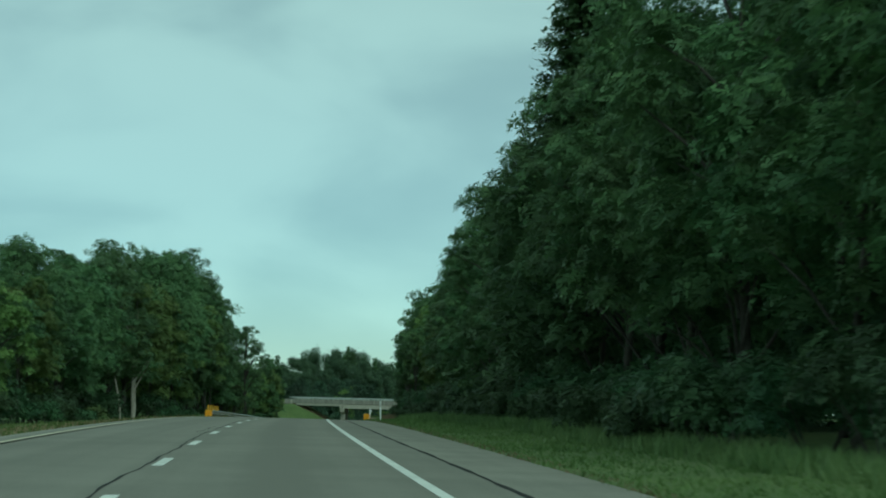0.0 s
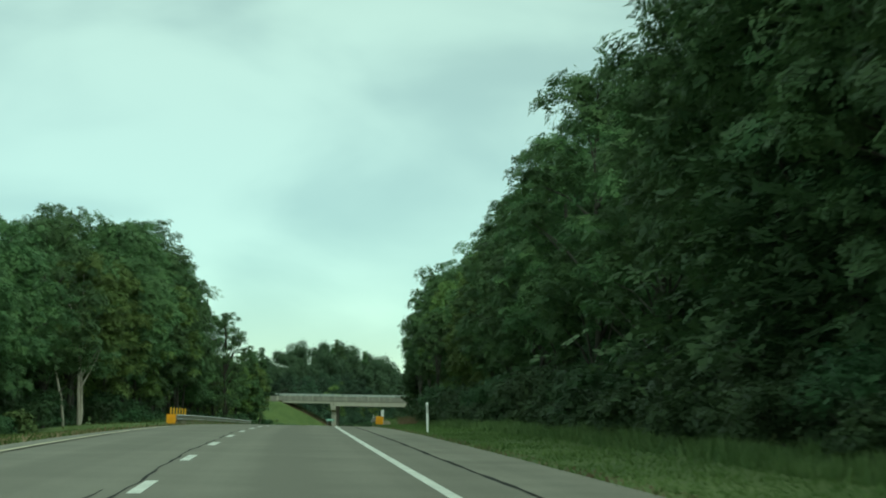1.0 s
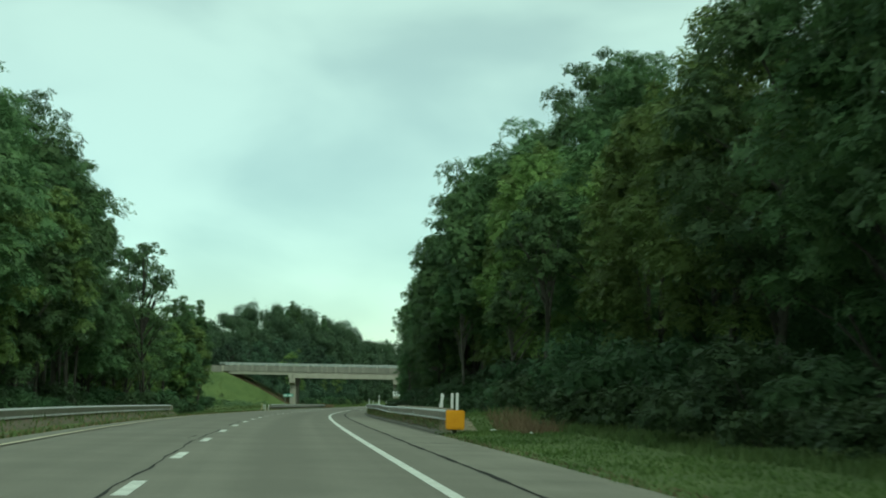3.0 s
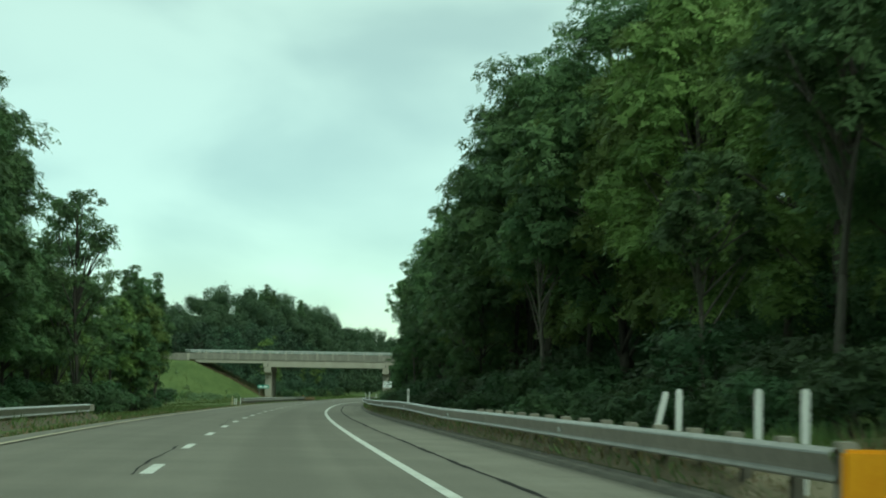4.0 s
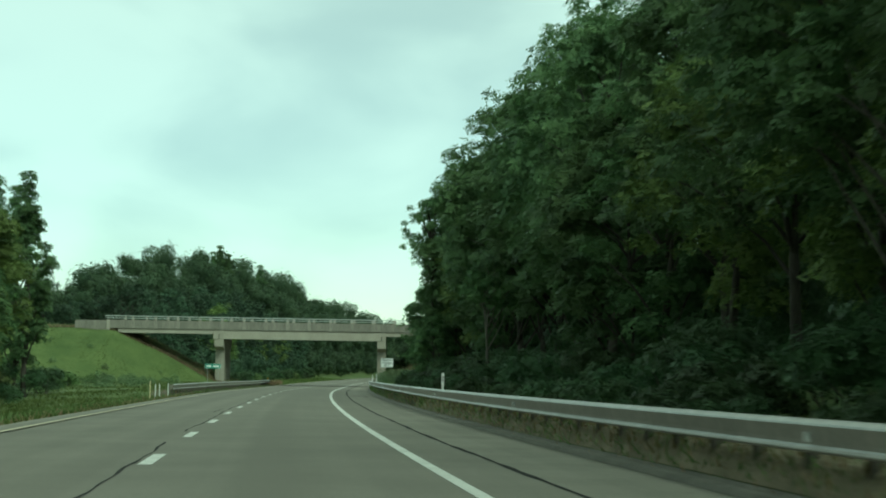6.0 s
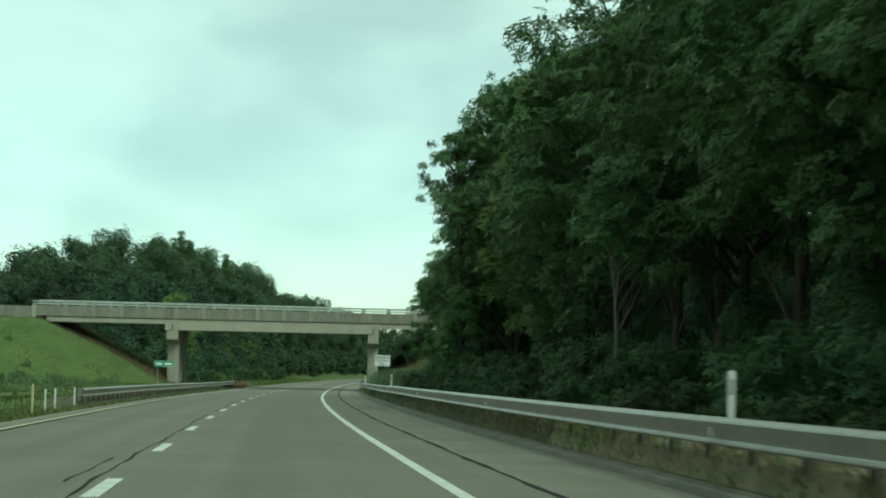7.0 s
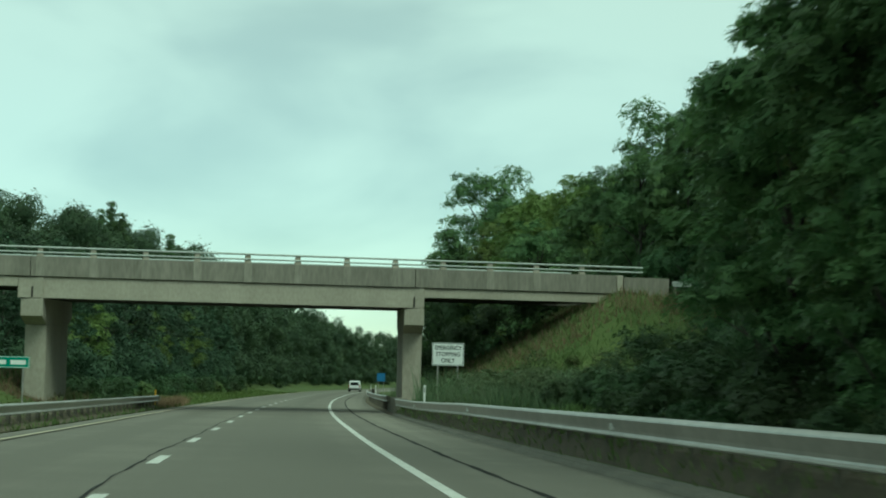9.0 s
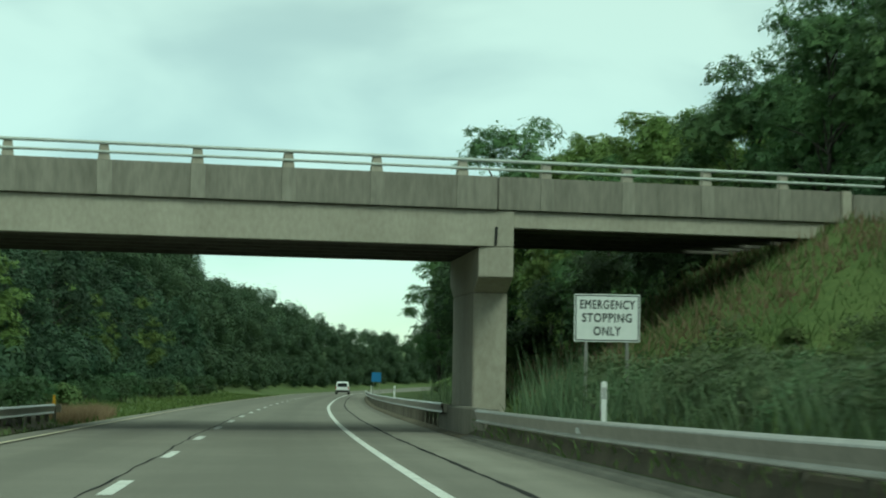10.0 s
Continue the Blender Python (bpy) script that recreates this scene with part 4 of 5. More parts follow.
while s < 404:
    pick = tall_trees[rng.choice(3, p=[0.1, 0.1, 0.8] if 172 < s < 214 else [0.4, 0.35, 0.25])]
    k = np.interp(s, [0, 80, 120, 150, 168, 190, 206, 228, 262, 275, 345, 355, 380, 388, 440], [0.95, 0.95, 1.0, 1.0, 0.94, 0.7, 0.88, 1.06, 1.06, 0.96, 1.0, 1.03, 1.02, 0.84, 0.86])
    plant(pick, s, 18.8 + rng.uniform(-1.0, 2.2), k * rng.uniform(0.94, 1.06), rng.uniform(0, 360), rng.uniform(0.96, 1.05))
    s += rng.uniform(6.4, 8.4)
for s, l, k in ((222, 17, 1.06), (228, 18.5, 1.1), (215, 18.5, 0.98), (241, 15.5, 1.0), (249, 13.4, 0.98), (258, 12.6, 0.9), (262, 14.5, 0.92)):
    plant(tall_trees[rng.choice(3)], s, l, k, rng.uniform(0, 360))
for s, l, k in ((366, 14.6, 1.22), (373, 14.4, 1.2)):
    plant(edge_trees[0], s, l, k, rng.uniform(0, 360))
for s, l, k in ((368.5, 9.8, 0.62), (374.5, 10.0, 0.72), (371.5, 8.9, 0.46), (379, 9.5, 0.74), (365, 9.4, 0.5), (245, 9.6, 0.6), (250, 10.2, 0.66)):
    plant(edge_trees[2], s, l, k, rng.uniform(0, 360))
plant(overhang, 367, 9.3, 0.72, 200, 1.22)
plant(overhang, 368, 11.2, 1.0, 60, 1.15)
for s, l, k in ((371, 10.7, 1.0), (376, 13.0, 0.98), (247, -18.5, 1.36), (253, -19.3, 1.38), (259, -18.7, 1.3), (246, 11.4, 0.98), (252, 12.4, 1.0), (265, -18.4, 1.22)):
    plant(overhang, s, l, k, rng.uniform(0, 360))
s = 22.0
while s < 400:
    plant(bushes[rng.choice(2)], s, 10.2 + rng.uniform(-0.8, 0.9), rng.uniform(0.65, 1.15), rng.uniform(0, 360))
    if s > 172:
        plant(bushes[1], s, 8.0 + rng.uniform(-0.4, 0.6), rng.uniform(0.4, 0.72), rng.uniform(0, 360))
    s += rng.uniform(3.2, 4.6)
low_rng = np.random.default_rng(79)
spots = [(s + low_rng.uniform(-0.8, 0.8), 8.9 + low_rng.uniform(-0.4, 0.4), low_rng.uniform(0.42, 0.7), low_rng.uniform(0, 360)) for s in np.arange(40, 176, 3.0)]
scatter("wood_foot_undergrowth", "low green undergrowth, darkened for shade, where the wood meets the verge", bushes[1], spots)
pole = broadleaf("slim_tree", 57, 11.0, 5.5, 2.2, 1500, LEAF, GREY_BARK, "slim tree with a bare grey trunk at the wood's edge", clumps=26, lean=1.4)
for s, l, k, turn in ((184.5, 9.6, 0.8, 40), (194.5, 9.8, 0.75, 130), (221.5, 9.6, 1.0, 250), (254.8, 9.6, 0.9, 80), (259.5, 9.8, 0.95, 300), (318, 9.6, 0.85, 170)):
    plant(pole, s, l, k, turn)
# the wood on the left
twin = broadleaf("broadleaf_tree", 51, 13.6, 4.8, 3.5, 6400, LEAF_LIGHT, PALE_BARK, "light green tree with two pale forked trunks", clumps=48)
fork = bmesh.new()
limb(fork, [(-1.1, 0, -0.4), (-1.35, 0, 2.2), (-1.9, 0.1, 4.6), (-2.4, 0.3, 7.5)], 0.13, 0.05, 8)
limb(fork, [(0, -0.1, -0.4), (-0.1, -0.1, 3.0), (-0.15, 0, 5.5), (0, 0.2, 10.5)], 0.15, 0.04, 8)
limb(fork, [(-0.08, -0.1, 2.9), (0.5, -0.1, 4.0), (1.2, -0.1, 5.4), (1.9, 0, 7.5)], 0.09, 0.03, 7)
part("forked_trunk", fork, PALE_BARK, twin)
plant(twin, 182, -17.6, 1.02, 0)
for s, l in ((176, -22), (182, -22.5), (188, -22)):
    plant(edge_trees[rng.choice(3)], s, l, rng.uniform(0.94, 1.04), rng.uniform(0, 360))
fine = broadleaf("broadleaf_tree", 53, 12.6, 2.0, 2.7, 6400, LEAF, BARK, "fine-leaved tree with thin twigs and gaps", 0.32, 0.24, clumps=60, sparse=True)
plant(fine, 282.5, -15.2, 1.1, 120, 1.2)
plant(fine, 288, -17.4, 1.0, 220)
s = 118.0
while s < 306:
    if not 174 < s < 190:
        k = np.interp(s, [110, 145, 180, 215, 250, 264, 270, 310], [0.8, 0.9, 1.04, 1.3, 1.51, 1.44, 0.96, 0.88])
        plant(edge_trees[rng.choice(4, p=[0.25, 0.2, 0.2, 0.35])], s, -19.4 + rng.uniform(-1.2, 1.0), k * rng.uniform(0.93, 1.07), rng.uniform(0, 360))
    s += rng.uniform(4.6, 6.2)
s = 150.0
while s < 300:
    k = np.interp(s, [140, 180, 215, 255, 264, 270, 310], [0.7, 0.86, 1.05, 1.24, 1.22, 0.8, 0.70])
    plant(tall_trees[rng.choice(2)], s, -23.5 + rng.uniform(-1.5, 2), k * rng.uniform(0.95, 1.05), rng.uniform(0, 360))
    s += rng.uniform(6, 8)
for s, l, k in ((263, -18.8, 0.98), (256, -19.5, 1.08), (246, -19.8, 1.06), (234, -20, 1.0)):
    plant(tall_trees[rng.choice(2)], s, l, k, rng.uniform(0, 360))
plant(spruce, 148, -30, 1.1, 0)
for s, l, k in ((78, 12.4, 1.5), (84, 15.0, 1.5), (58, 15.5, 1.3)):
    plant(spruce, s, l, k, rng.uniform(0, 360))
for s, l, k in ((322, -15.5, 0.86), (317, -17.2, 0.84), (326, -18.4, 0.88)):
    plant(edge_trees[3], s, l, k, rng.uniform(0, 360))
for s, l, k in ((328, -21.5, 1.4), (334, -20.5, 1.25), (341, -18.5, 1.1)):
    plant(bushes[rng.choice(2)], s, l, k, rng.uniform(0, 360))
for s, l, k in ((341, -16.0, 1.04), (345.5, -17.4, 0.98), (336.5, -17.0, 0.96), (321, -15.8, 0.98), (326, -17.2, 0.98), (331, -16.4, 0.94)):
    plant(slender, s, l, k, rng.uniform(0, 360))
for s, l in ((308, -17.5), (315, -20), (318, -15.5), (328, -26), (338, -27), (346, -25), (352, -30), (312, -26)):
    plant(edge_trees[rng.choice(4)], s, l, rng.uniform(0.6, 0.8), rng.uniform(0, 360))
s = 116.0
while s < 312:
    plant(bushes[rng.choice(2)], s, -18.6 + rng.uniform(-1, 0.6) - (2.2 if 172 < s < 192 else 0), rng.uniform(1.0, 1.55), rng.uniform(0, 360))
    s += rng.uniform(3.6, 5.6)
for s, l, k in ((281, -13.4, 1.2), (286, -14.2, 1.3), (291, -15, 1.2), (276, -15, 1.2), (318, -15, 0.8), (327, -15, 0.7)):
    plant(bushes[1], s, l, k, rng.uniform(0, 360))
s = 124.0
while s < 352:
    if not 160 < s < 197:
        plant(bushes[rng.choice(3, p=[0.4, 0.35, 0.25])], s, -16.2 + rng.uniform(-1, 0.8), rng.uniform(0.6, 1.0), rng.uniform(0, 360))
    s += rng.uniform(4, 7)
# the near edge of the woods beyond the bridge
s = 455.0
while s < 604:
    for row in range(2):
        l = -(15.8 + 7.5 * row) - rng.uniform(0, 2.5) - max(0, 480 - s) * 0.4
        plant(far_trees[rng.choice(3, p=[0.45, 0.45, 0.1])], s + rng.uniform(-1.5, 1.5), l, rng.uniform(0.66, 0.86) * (1 + 0.22 * row), rng.uniform(0, 360))
    s += rng.uniform(4.6, 6.0)
for s in np.arange(462, 600, 4.2):
    plant(bushes[rng.choice(3)], s, -12.4 + rng.uniform(-1, 0.6), rng.uniform(0.6, 1.0), rng.uniform(0, 360))
# round the bridge and behind it
for s, l, k in ((444, 21.0, 0.84), (449, 19.2, 0.76), (455, 20.5, 0.84), (441, 24, 0.86), (436, 22.5, 0.8), (430, 24, 0.82), (462, 23, 0.9), (448, 26, 0.98), (447, 23.5, 0.9), (453, 24, 0.92), (420, 21.5, 0.8), (426, 22.5, 0.88), (415, 19.2, 0.7), (409, 18.5, 0.62),
                (458.5, 22.7, 1.16), (463, 25.5, 1.2), (453, 27, 1.12), (560, 18, 1.78), (556, 14.4, 1.46), (566, 22.5, 1.6), (570, 15.5, 1.38), (549, 20, 1.5), (578, 12.4, 1.0)):
    plant(edge_trees[rng.choice([0, 2])], s, l, k, rng.uniform(0, 360))
for s, l, k in ((440, 19.5, 1.2), (434, 20.4, 1.1), (430, 21.0, 1.25), (426, 20.4, 1.1), (447, 17.4, 1.0), (422, 20.0, 1.1), (416, 17.8, 0.9), (451, 17.2, 1.2), (446.2, 7.8, 0.9), (446.8, 9.8, 1.1), (447.6, 11.8, 1.2), (448.6, 13.8, 1.4), (450, 15.4, 1.5), (453, 12.5, 1.3), (452, 22.5, 1.7), (446, 22.5, 1.6), (440, 22, 1.4), (458, 19, 1.5)):
    plant(bushes[rng.choice(2)], s, l, k, rng.uniform(0, 360))
for s, l, k in ((513, 22.5, 1.66), (505, 25, 1.56), (521, 21, 1.63), (498, 27, 1.54), (516, 28, 1.7), (529, 19, 1.57), (538, 21.5, 1.64), (491, 30, 1.6), (526, 25, 1.7), (484, 33, 1.62)):
    plant(edge_trees[3], s, l, k, rng.uniform(0, 360))
for s, l, k in ((398, -19, 0.8), (404, -16.5, 0.6), (409, -21, 0.9), (414, -17.5, 0.7), (401, -23, 1.0), (419, -22, 0.6), (394, -16, 0.9)):
    plant(weed, s, l, k, rng.uniform(0, 360))
for i in range(100):
    plant(weed, rng.uniform(399, 427), rng.uniform(6.4, 10.5), rng.uniform(0.7, 1.2), rng.uniform(0, 360))
for i in range(46):
    plant(bushes[2], rng.uniform(404, 431), rng.uniform(10, 23), rng.uniform(0.18, 0.42), rng.uniform(0, 360))
spots = [(rng.uniform(414, 430), rng.uniform(12, 20), rng.uniform(0.25, 0.6), rng.uniform(0, 360)) for i in range(80)]
for i in range(240):
    s, l = rng.uniform(398, 431), rng.uniform(6.5, 14.5)
    if l < 15.5 - (s - 400) * 0.13:
        spots.append((s, l, rng.uniform(0.4, 1.0), rng.uniform(0, 360)))
scatter("bank_weeds", "leafy blue-green weeds crowding the bridge's grassy bank", weed, spots)
spots = [(rng.uniform(372, 424), rng.uniform(-33, -13), rng.uniform(0.25, 0.65), rng.uniform(0, 360)) for i in range(130)]
scatter("bank_weeds_left", "low leafy weeds dotted over the grassy median bank", weed, spots)
for s, l, k in ((378, -19, 0.8), (384, -22, 0.9), (390, -24, 0.8), (381, -25, 1.0), (395, -27, 0.7), (372, -18, 0.7), (388, -18.5, 0.5), (400, -29, 0.6)):
    plant(bushes[2], s, l, k, rng.uniform(0, 360))
s = 460.0
while s < 522:
    plant(edge_trees[rng.choice([1, 3, 3])], s, 17.5 + rng.uniform(-1.5, 9), rng.uniform(0.82, 1.0), rng.uniform(0, 360))
    s += rng.uniform(4, 6)
for s, l in ((447, 8.2), (452, 9.0), (459, 8.6), (466, 9.4), (475, 9.0), (484, 9.5), (495, 9.2)):
    plant(bushes[2], s, l, rng.uniform(0.8, 1.3), rng.uniform(0, 360))


# woods too far off to count: leaf masses of many small crowns
lump = bmesh.new()
bmesh.ops.create_icosphere(lump, subdivisions=2, radius=1.0)
LUMP_V, LUMP_F = np.array([v.co for v in lump.verts]), np.array([[v.index for v in f.verts] for f in lump.faces])
lump.free()


def woods(name, label, spots, leaves, material, leaf=0.55, k=7, core=0.66):
    """Crowns of uneven leafy lumps, each with a ragged rim of loose leaves."""
    rng = np.random.default_rng(len(name) + len(spots))
    loose, cores, faces, n = [], [], [], 0
    for s, l, tall, wide in spots:
        p = at(s, l)
        base = np.array((p.x, p.y, height(s, l)))
        d = unit(rng, k)
        c = base + d * (wide * 0.52, wide * 0.52, tall * 0.34) + (0, 0, tall * 0.52)
        radii = wide * rng.uniform(0.5, 0.72, k)
        loose.append(clumped(rng, c, radii, np.full(k, leaves // k), leaf, leaf * 0.8, 1.1, 0.4, core * 0.9))
        for q, r in zip(c, radii):
            bump = core + 0.16 * np.sin(LUMP_V @ rng.normal(scale=3.0, size=3) + rng.uniform(0, 6)) * np.sin(LUMP_V @ rng.normal(scale=4.0, size=3))
            cores.append(q + LUMP_V * (bump * r)[:, None] * (1, 1, 1.1))
            faces.append(LUMP_F + n)
            n += len(LUMP_V)
    loose = np.concatenate(loose)
    v = np.concatenate([np.concatenate(cores), loose.reshape(-1, 3)])
    q = np.arange(len(loose) * 3).reshape(-1, 3) + n
    mesh = mesh_of(name, v.tolist(), np.concatenate(faces).tolist() + q.tolist())
    mesh.polygons.foreach_set("use_smooth", np.ones(len(mesh.polygons), bool))
    return tagged(solid(name, mesh, material), label, "woodland", kind="stuff")


TOPS = ([452, 490, 530, 570, 592, 620, 650, 690, 725, 775, 800, 825, 850, 900, 1010], [11, 13.6, 14.8, 15, 17, 16.4, 19.4, 19.2, 18, 17.6, 16.4, 14.5, 13, 12, 11.5])
spots = []
for s in np.r_[np.arange(452, 700, 4.8), np.arange(702, 1010, 6.5)]:
    for row in range(2 if s < 600 else 0, 4 if s < 700 else 3):
        l = -(15.5 + 8 * row) - rng.uniform(0, 3) - (max(0, 480 - s) * 0.4)
        tall = np.interp(s, *TOPS) * rng.uniform(0.88, 1.1) * (0.74, 0.94, 1.0, 0.96)[row]
        spots.append((s + rng.uniform(-2, 2), l, tall, max(tall * rng.uniform(0.19, 0.28), 2.5)))
spots += [(s + rng.uniform(-2, 2), -13.5 - rng.uniform(0, 2), rng.uniform(3.2, 5.5), rng.uniform(2, 2.8)) for s in np.arange(598, 1000, 5.5)]
woods("far_woods_left", "dense green woods on the rise beyond the bridge", spots, 370, FAR_LEAF, 0.76, 7, 0.62)
for s, l, k in ((620, -33, 1.4), (624, -35, 1.5), (617, -35.5, 1.36), (652, -30, 1.42)):
    plant(slender, s, l, k, rng.uniform(0, 360))
spots = [(s + rng.uniform(-1, 1), -14.6 - rng.uniform(0, 2.2) - max(0, 480 - s) * 0.3, rng.uniform(3, 5), rng.uniform(2, 2.6)) for s in np.arange(452, 606, 3.6)]
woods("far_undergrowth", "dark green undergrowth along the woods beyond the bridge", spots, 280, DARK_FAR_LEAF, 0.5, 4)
spots = []
for s in np.arange(535, 860, 7):
    for row in range(3):
        spots.append((s + rng.uniform(-2, 2), 14 + 7 * row + rng.uniform(0, 4), rng.uniform(13, 18), rng.uniform(3.5, 4.6)))
woods("far_woods_right", "dense green woods along the road's far bend", spots, 420, FAR_LEAF, 0.75, 6, 0.64)
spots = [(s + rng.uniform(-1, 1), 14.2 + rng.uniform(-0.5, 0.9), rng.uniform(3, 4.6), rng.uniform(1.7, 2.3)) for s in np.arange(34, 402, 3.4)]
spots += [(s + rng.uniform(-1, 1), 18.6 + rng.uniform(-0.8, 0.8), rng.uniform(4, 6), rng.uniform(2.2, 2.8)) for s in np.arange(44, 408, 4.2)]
woods("understory", "green undergrowth darkened for shade beneath the roadside trees", spots, 200, SHRUB_LEAF, 0.42, 4)
spots = [(s + rng.uniform(-2, 2), l + rng.uniform(-2, 2), rng.uniform(11, 15), rng.uniform(4, 5)) for s in np.arange(30, 430, 7) for l in (26.5,)]
spots += [(s + rng.uniform(-1, 1), 22.5 + rng.uniform(-1, 1), rng.uniform(6, 8), rng.uniform(3, 3.6)) for s in np.arange(50, 425, 5)]
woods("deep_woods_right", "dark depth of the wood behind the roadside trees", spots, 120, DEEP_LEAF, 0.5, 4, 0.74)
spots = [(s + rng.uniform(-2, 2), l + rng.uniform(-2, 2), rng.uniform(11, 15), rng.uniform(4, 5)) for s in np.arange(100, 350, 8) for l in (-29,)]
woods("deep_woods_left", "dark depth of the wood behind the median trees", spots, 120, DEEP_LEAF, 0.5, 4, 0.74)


# ---- grass and weeds ----
def blades(name, label, s0, s1, l0, l1, count, tall, material, wide=0.025, seed=1, lean=0.35, slant=0.0):
    rng = np.random.default_rng(seed)
    s, l = rng.uniform(s0, s1, count), rng.uniform(l0, l1, count)
    s = s + slant * (l - l0)
    patch = 0.5 + 0.5 * wavy(s, l * 3, 2.3)
    p = many(s, l)
    p[:, 2] = ground_z(s, l, p) - 0.03
    h = tall * rng.uniform(0.45, 1.1, count) * (0.6 + 0.5 * patch)
    w = rng.uniform(0, 2 * np.pi, count)
    side = np.stack([np.cos(w), np.sin(w), 0 * w], 1) * (wide * rng.uniform(0.7, 1.4, count))[:, None]
    tip = p + np.stack([rng.normal(scale=lean, size=count) * h, rng.normal(scale=lean, size=count) * h, h], 1)
    v = np.stack([p - side * 1.2, p + side * 1.2, tip], 1)
    return tagged(solid(name, cards(name, v), material), label, "grass", kind="stuff")


blades("verge_grass", "short green grass on the roadside verge", 14, 172, 4.62, 7.4, 32000, 0.13, GRASS, 0.02, 2, 0.5)
blades("verge_dry_edge", "thin dry grass along the shoulder's edge", 14, 170, 4.58, 4.95, 6000, 0.09, DRY_GRASS, 0.014, 19, 0.7)
blades("rail_end_grass", "green grass behind the rail's padded end", 168, 186, 5.15, 7.2, 5000, 0.16, GRASS, 0.02, 33, 0.5)
blades("tall_grass", "tall grass and weeds at the foot of the trees", 14, 136, 7.1, 8.9, 15000, 0.46, WEED, 0.022, 3)
blades("verge_foot_grass", "low grass where the mown verge meets the wood", 134, 174, 7.5, 8.7, 4000, 0.32, WEED, 0.022, 31)
blades("dry_grass", "tuft of dry reddish grass near the rail's end", 164, 174, 6.5, 7.6, 1000, 0.6, DRY_GRASS, 0.011, 4, 0.45)
blades("rail_weeds", "dry weeds and grass under the guard rail", 172, 306, 4.98, 5.5, 5000, 0.24, OLIVE_WEED, 0.02, 5)
blades("rail_foot_weeds", "low weeds on the soil under the guard rail", 171, 300, 4.93, 5.1, 4000, 0.2, WEED, 0.014, 20, 0.5)
blades("rail_dark_weeds", "thick green weeds on the soil under the guard rail", 296, 431, 4.93, 5.5, 7000, 0.24, GRASS, 0.016, 34, 0.5)
blades("rail_dry_grass", "dry grass along the guard rail's foot", 170, 330, 4.9, 5.3, 4600, 0.2, DRY_GRASS, 0.014, 6)
blades("ditch_weeds", "dark weeds in the ditch before the wood", 176, 398, 5.6, 8.6, 9000, 0.34, WEED, 0.022, 32)
blades("median_grass", "short green grass on the median verge", 30, 350, -15, -6.15, 34000, 0.2, BANK_GRASS, 0.03, 7, 0.5)
blades("median_dry_grass", "dry straw-coloured grass along the median's edge", 40, 346, -8.6, -6.2, 6000, 0.22, DRY_GRASS, 0.025, 14, 0.5)
blades("median_rail_weeds", "weeds under the median guard rail", 152, 446, -9.5, -6.4, 9000, 0.3, WEED, 0.03, 8)
blades("median_bank_grass", "light green grass on the rising median bank", 300, 405, -34, -9, 22000, 0.2, BANK_GRASS, 0.035, 15, 0.6)
blades("bank_grass_left", "light green grass on the bridge's sloping bank", 405, 436, -40, -9.5, 30000, 0.16, BANK_GRASS, 0.026, 9, 0.7)
blades("bank_grass_right", "light green grass and weeds on the bridge's sloping bank", 400, 446, 6.0, 24, 34000, 0.22, GRASS, 0.018, 10, 0.5)
blades("bank_weeds_right", "taller weeds low on the bridge's sloping bank", 398, 432, 6.0, 13, 7000, 0.6, WEED, 0.025, 16)
blades("bank_dry_grass", "dry reddish grass along the top of the bank", 431.0, 432.8, 7.0, 21, 1300, 0.45, DRY_GRASS, 0.022, 11, 0.35, 0.24)
blades("bank_mixed_dry_grass", "sparse dry grass high on the bank", 417, 431, 10, 22, 800, 0.4, DRY_GRASS, 0.018, 18, 0.5)
blades("bank_dry_grass_left", "dry grass along the edge of the left bank", 425.6, 427.4, -31, -11, 3000, 0.35, DRY_GRASS, 0.025, 17, 0.4, 0.2)
blades("bank_top_dry_grass_left", "brown dry grass along the top of the left bank", 424, 426, -46, -30, 2500, 0.5, DRY_GRASS, 0.025, 28, 0.4, 0.2)
blades("reed_clump", "tall pale reeds beside the rail near the pier", 417, 427, 5.5, 7.0, 420, 1.7, TALL_GRASS, 0.016, 21, 0.2)
blades("reeds_past_pier", "tall pale reeds past the bridge pier", 446, 470, 6.0, 9.5, 1500, 1.9, TALL_GRASS, 0.02, 27, 0.2)
blades("bank_tall_grass", "tall bluish-green grass low on the bridge's bank", 396, 430, 5.9, 12.5, 11000, 1.15, TALL_GRASS, 0.018, 22, 0.3)
blades("under_bridge_weeds", "dry stems and weeds on the bank under the bridge", 432, 446, 7.0, 21, 2400, 0.65, DRY_GRASS, 0.02, 23, 0.4)
blades("under_bridge_weeds_left", "dry stems and weeds on the bank under the bridge", 427, 442, -31, -10.5, 5200, 0.6, DRY_GRASS, 0.024, 24, 0.4, 0.2)
blades("under_bridge_green", "green weeds on the banks under the bridge", 428, 446, 6.5, 21, 3600, 0.6, WEED, 0.026, 25, 0.5)
blades("under_bridge_green_left", "green weeds on the banks under the bridge", 428, 444, -32, -10.5, 5200, 0.6, WEED, 0.03, 26, 0.5, 0.2)
blades("far_verge_grass", "grass on the verge beyond the bridge", 446, 620, -15, -6.15, 11000, 0.3, BANK_GRASS, 0.05, 12, 0.5)
blades("dry_tuft", "clump of dry grass at the median rail's end", 447.5, 457, -8.8, -6.3, 8000, 0.7, DRY_GRASS, 0.016, 13)


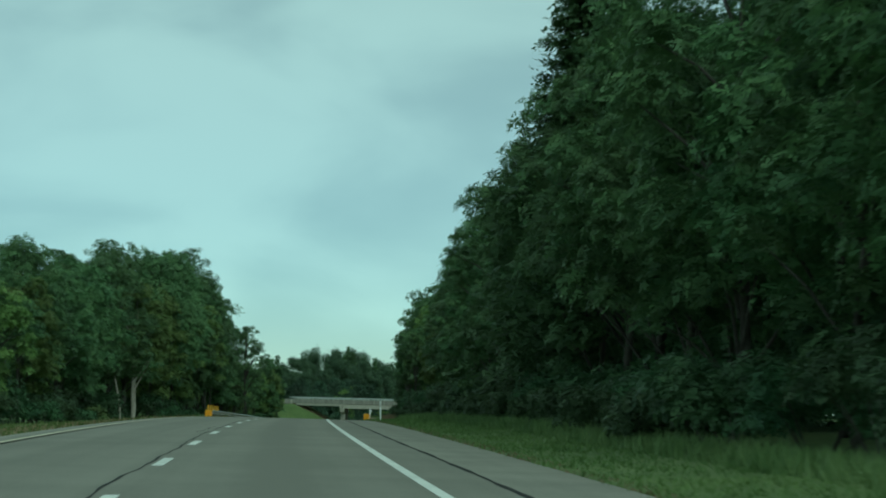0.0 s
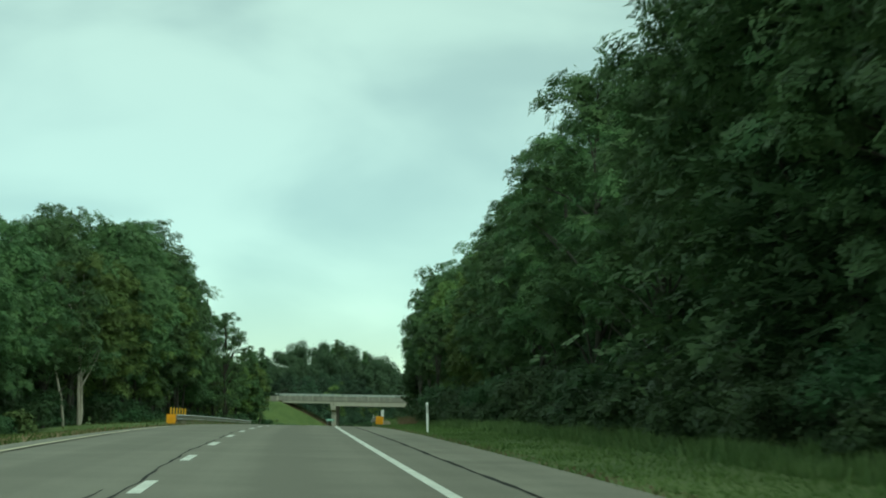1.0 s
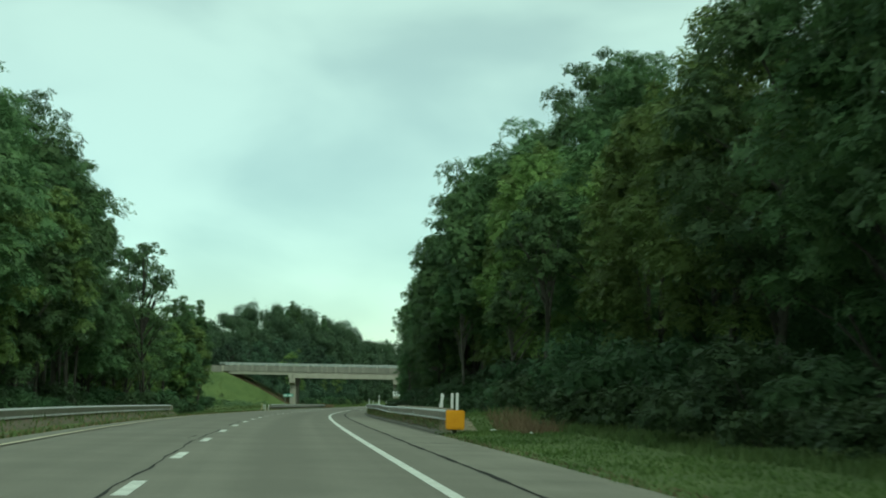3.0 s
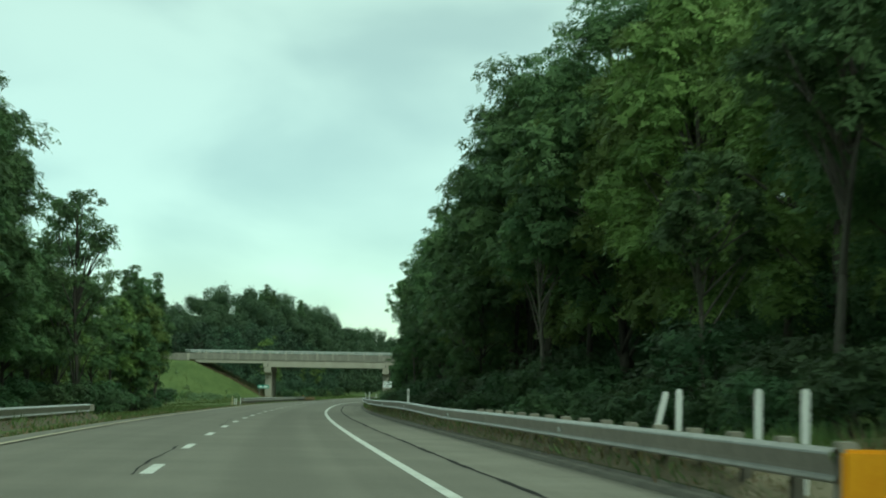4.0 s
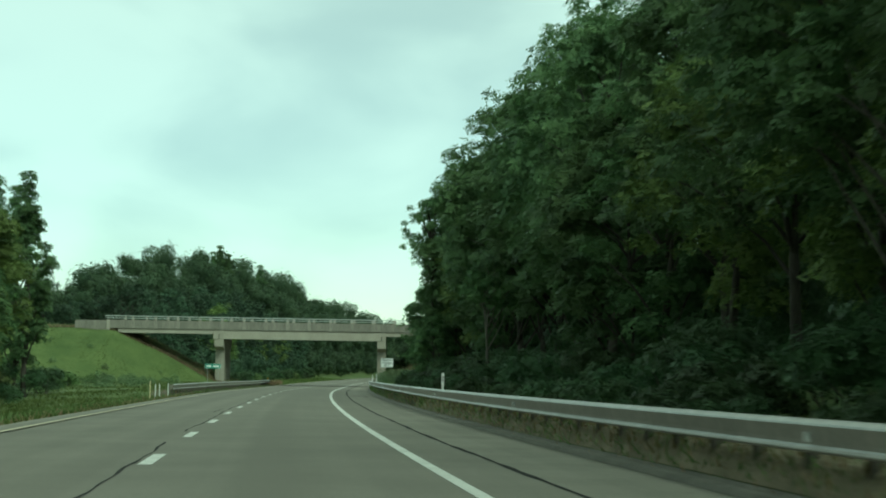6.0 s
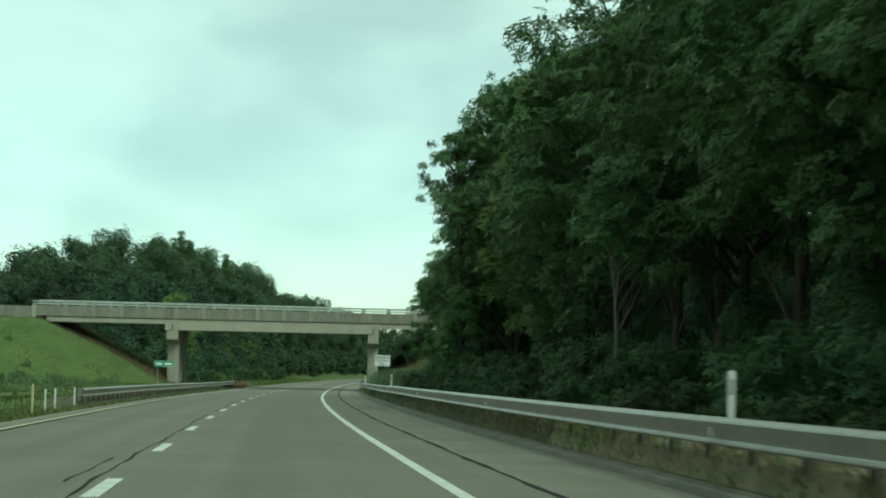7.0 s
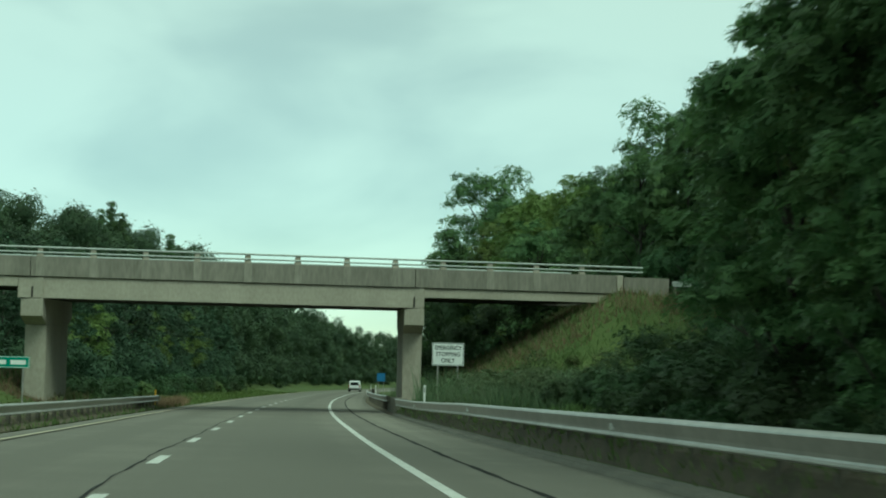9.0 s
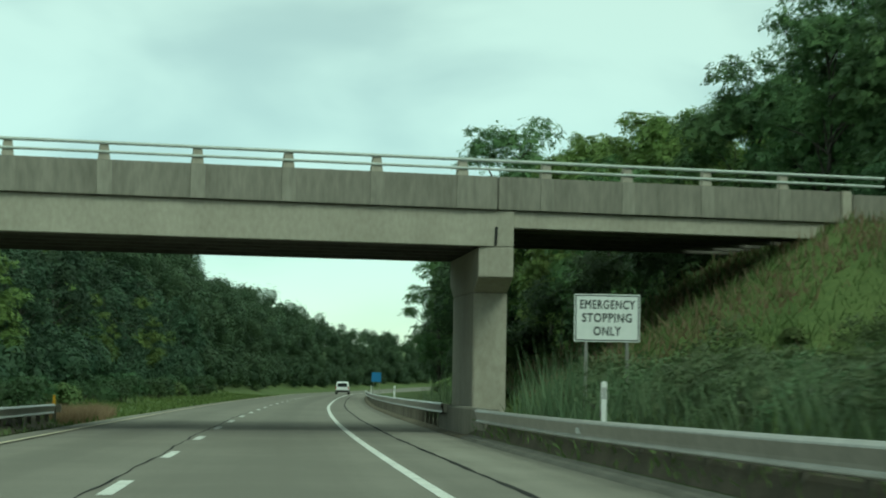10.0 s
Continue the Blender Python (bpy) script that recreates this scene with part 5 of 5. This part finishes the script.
# ---- the white car ahead ----
def car(s, l):
    ob = empty("car", stand(s, l), "white people carrier seen from behind on the road", "car")
    side = [(0.0, 0.32), (0.02, 0.75), (0.10, 1.02), (0.35, 1.62), (0.6, 1.76), (2.6, 1.78), (3.2, 1.62), (3.9, 1.12), (4.75, 0.95), (4.9, 0.6), (4.85, 0.3)]
    bm = bmesh.new()
    rows = []
    for x in (-0.93, -0.88, 0.88, 0.93):
        inset = 0.06 if abs(x) > 0.9 else 0.0
        rows.append([bm.verts.new((x * (1 - 0.16 * max(0, z - 1.0)), y + (inset if y < 2.4 else -inset), z - (inset * 0.5 if z > 1 else 0))) for y, z in side])
    for a, b in zip(rows, rows[1:]):
        for i in range(len(side) - 1):
            bm.faces.new((a[i], b[i], b[i + 1], a[i + 1]))
        bm.faces.new((a[-1], b[-1], b[0], a[0]))
    bm.faces.new(rows[0])
    bm.faces.new(rows[-1][::-1])
    bmesh.ops.recalc_face_normals(bm, faces=bm.faces)
    part("body", bm, VAN_PAINT, ob)
    bm = bmesh.new()
    bm.faces.new([bm.verts.new(v) for v in ((-0.70, 0.085, 1.08), (0.70, 0.085, 1.08), (0.62, 0.315, 1.60), (-0.62, 0.315, 1.60))])
    bmesh.ops.solidify(bm, geom=bm.faces[:], thickness=0.02)
    part("rear_window", bm, DARK_GLASS, ob, "dark rear window")
    for x in (-0.87, 0.87):
        part("rear_light", box(x - 0.07, x + 0.07, -0.03, 0.08, 0.78, 1.12, 0.02), RED_LAMP, ob, "red rear light")
        for y in (0.85, 3.9):
            w = part("wheel", rod((x - 0.12, y, 0.32), (x + 0.12, y, 0.32), 0.33, n=20), RUBBER, ob)
            part("rim", rod((x - 0.126, y, 0.32), (x + 0.126, y, 0.32), 0.2, n=16), STEEL, w)
    part("rear_bumper", box(-0.9, 0.9, -0.08, 0.1, 0.34, 0.6, 0.04), RUBBER, ob, "dark lower bumper")
    part("number_plate", box(-0.26, 0.26, -0.03, 0.0, 0.72, 0.86, 0.005), SIGN_WHITE, ob)
    return ob


car(652, 0.9)

# ---- small litter on the verge ----
for s, l in ((170.0, 6.3), (164.0, 6.65)):
    bm = bmesh.new()
    bmesh.ops.create_icosphere(bm, subdivisions=2, radius=0.1 if s > 165 else 0.06)
    for v in bm.verts:
        v.co = Vector((v.co.x * 0.9, v.co.y * 0.6, v.co.z * 0.35)) * (0.8 + 0.4 * random.random())
    ob = solid("litter", bm, WHITE_PLASTIC)
    ob.matrix_basis = on_ground(s, l, 30) @ Matrix.Translation((0, 0, 0.05))
    tagged(ob, "crumpled white scrap of litter on the grass", "litter")
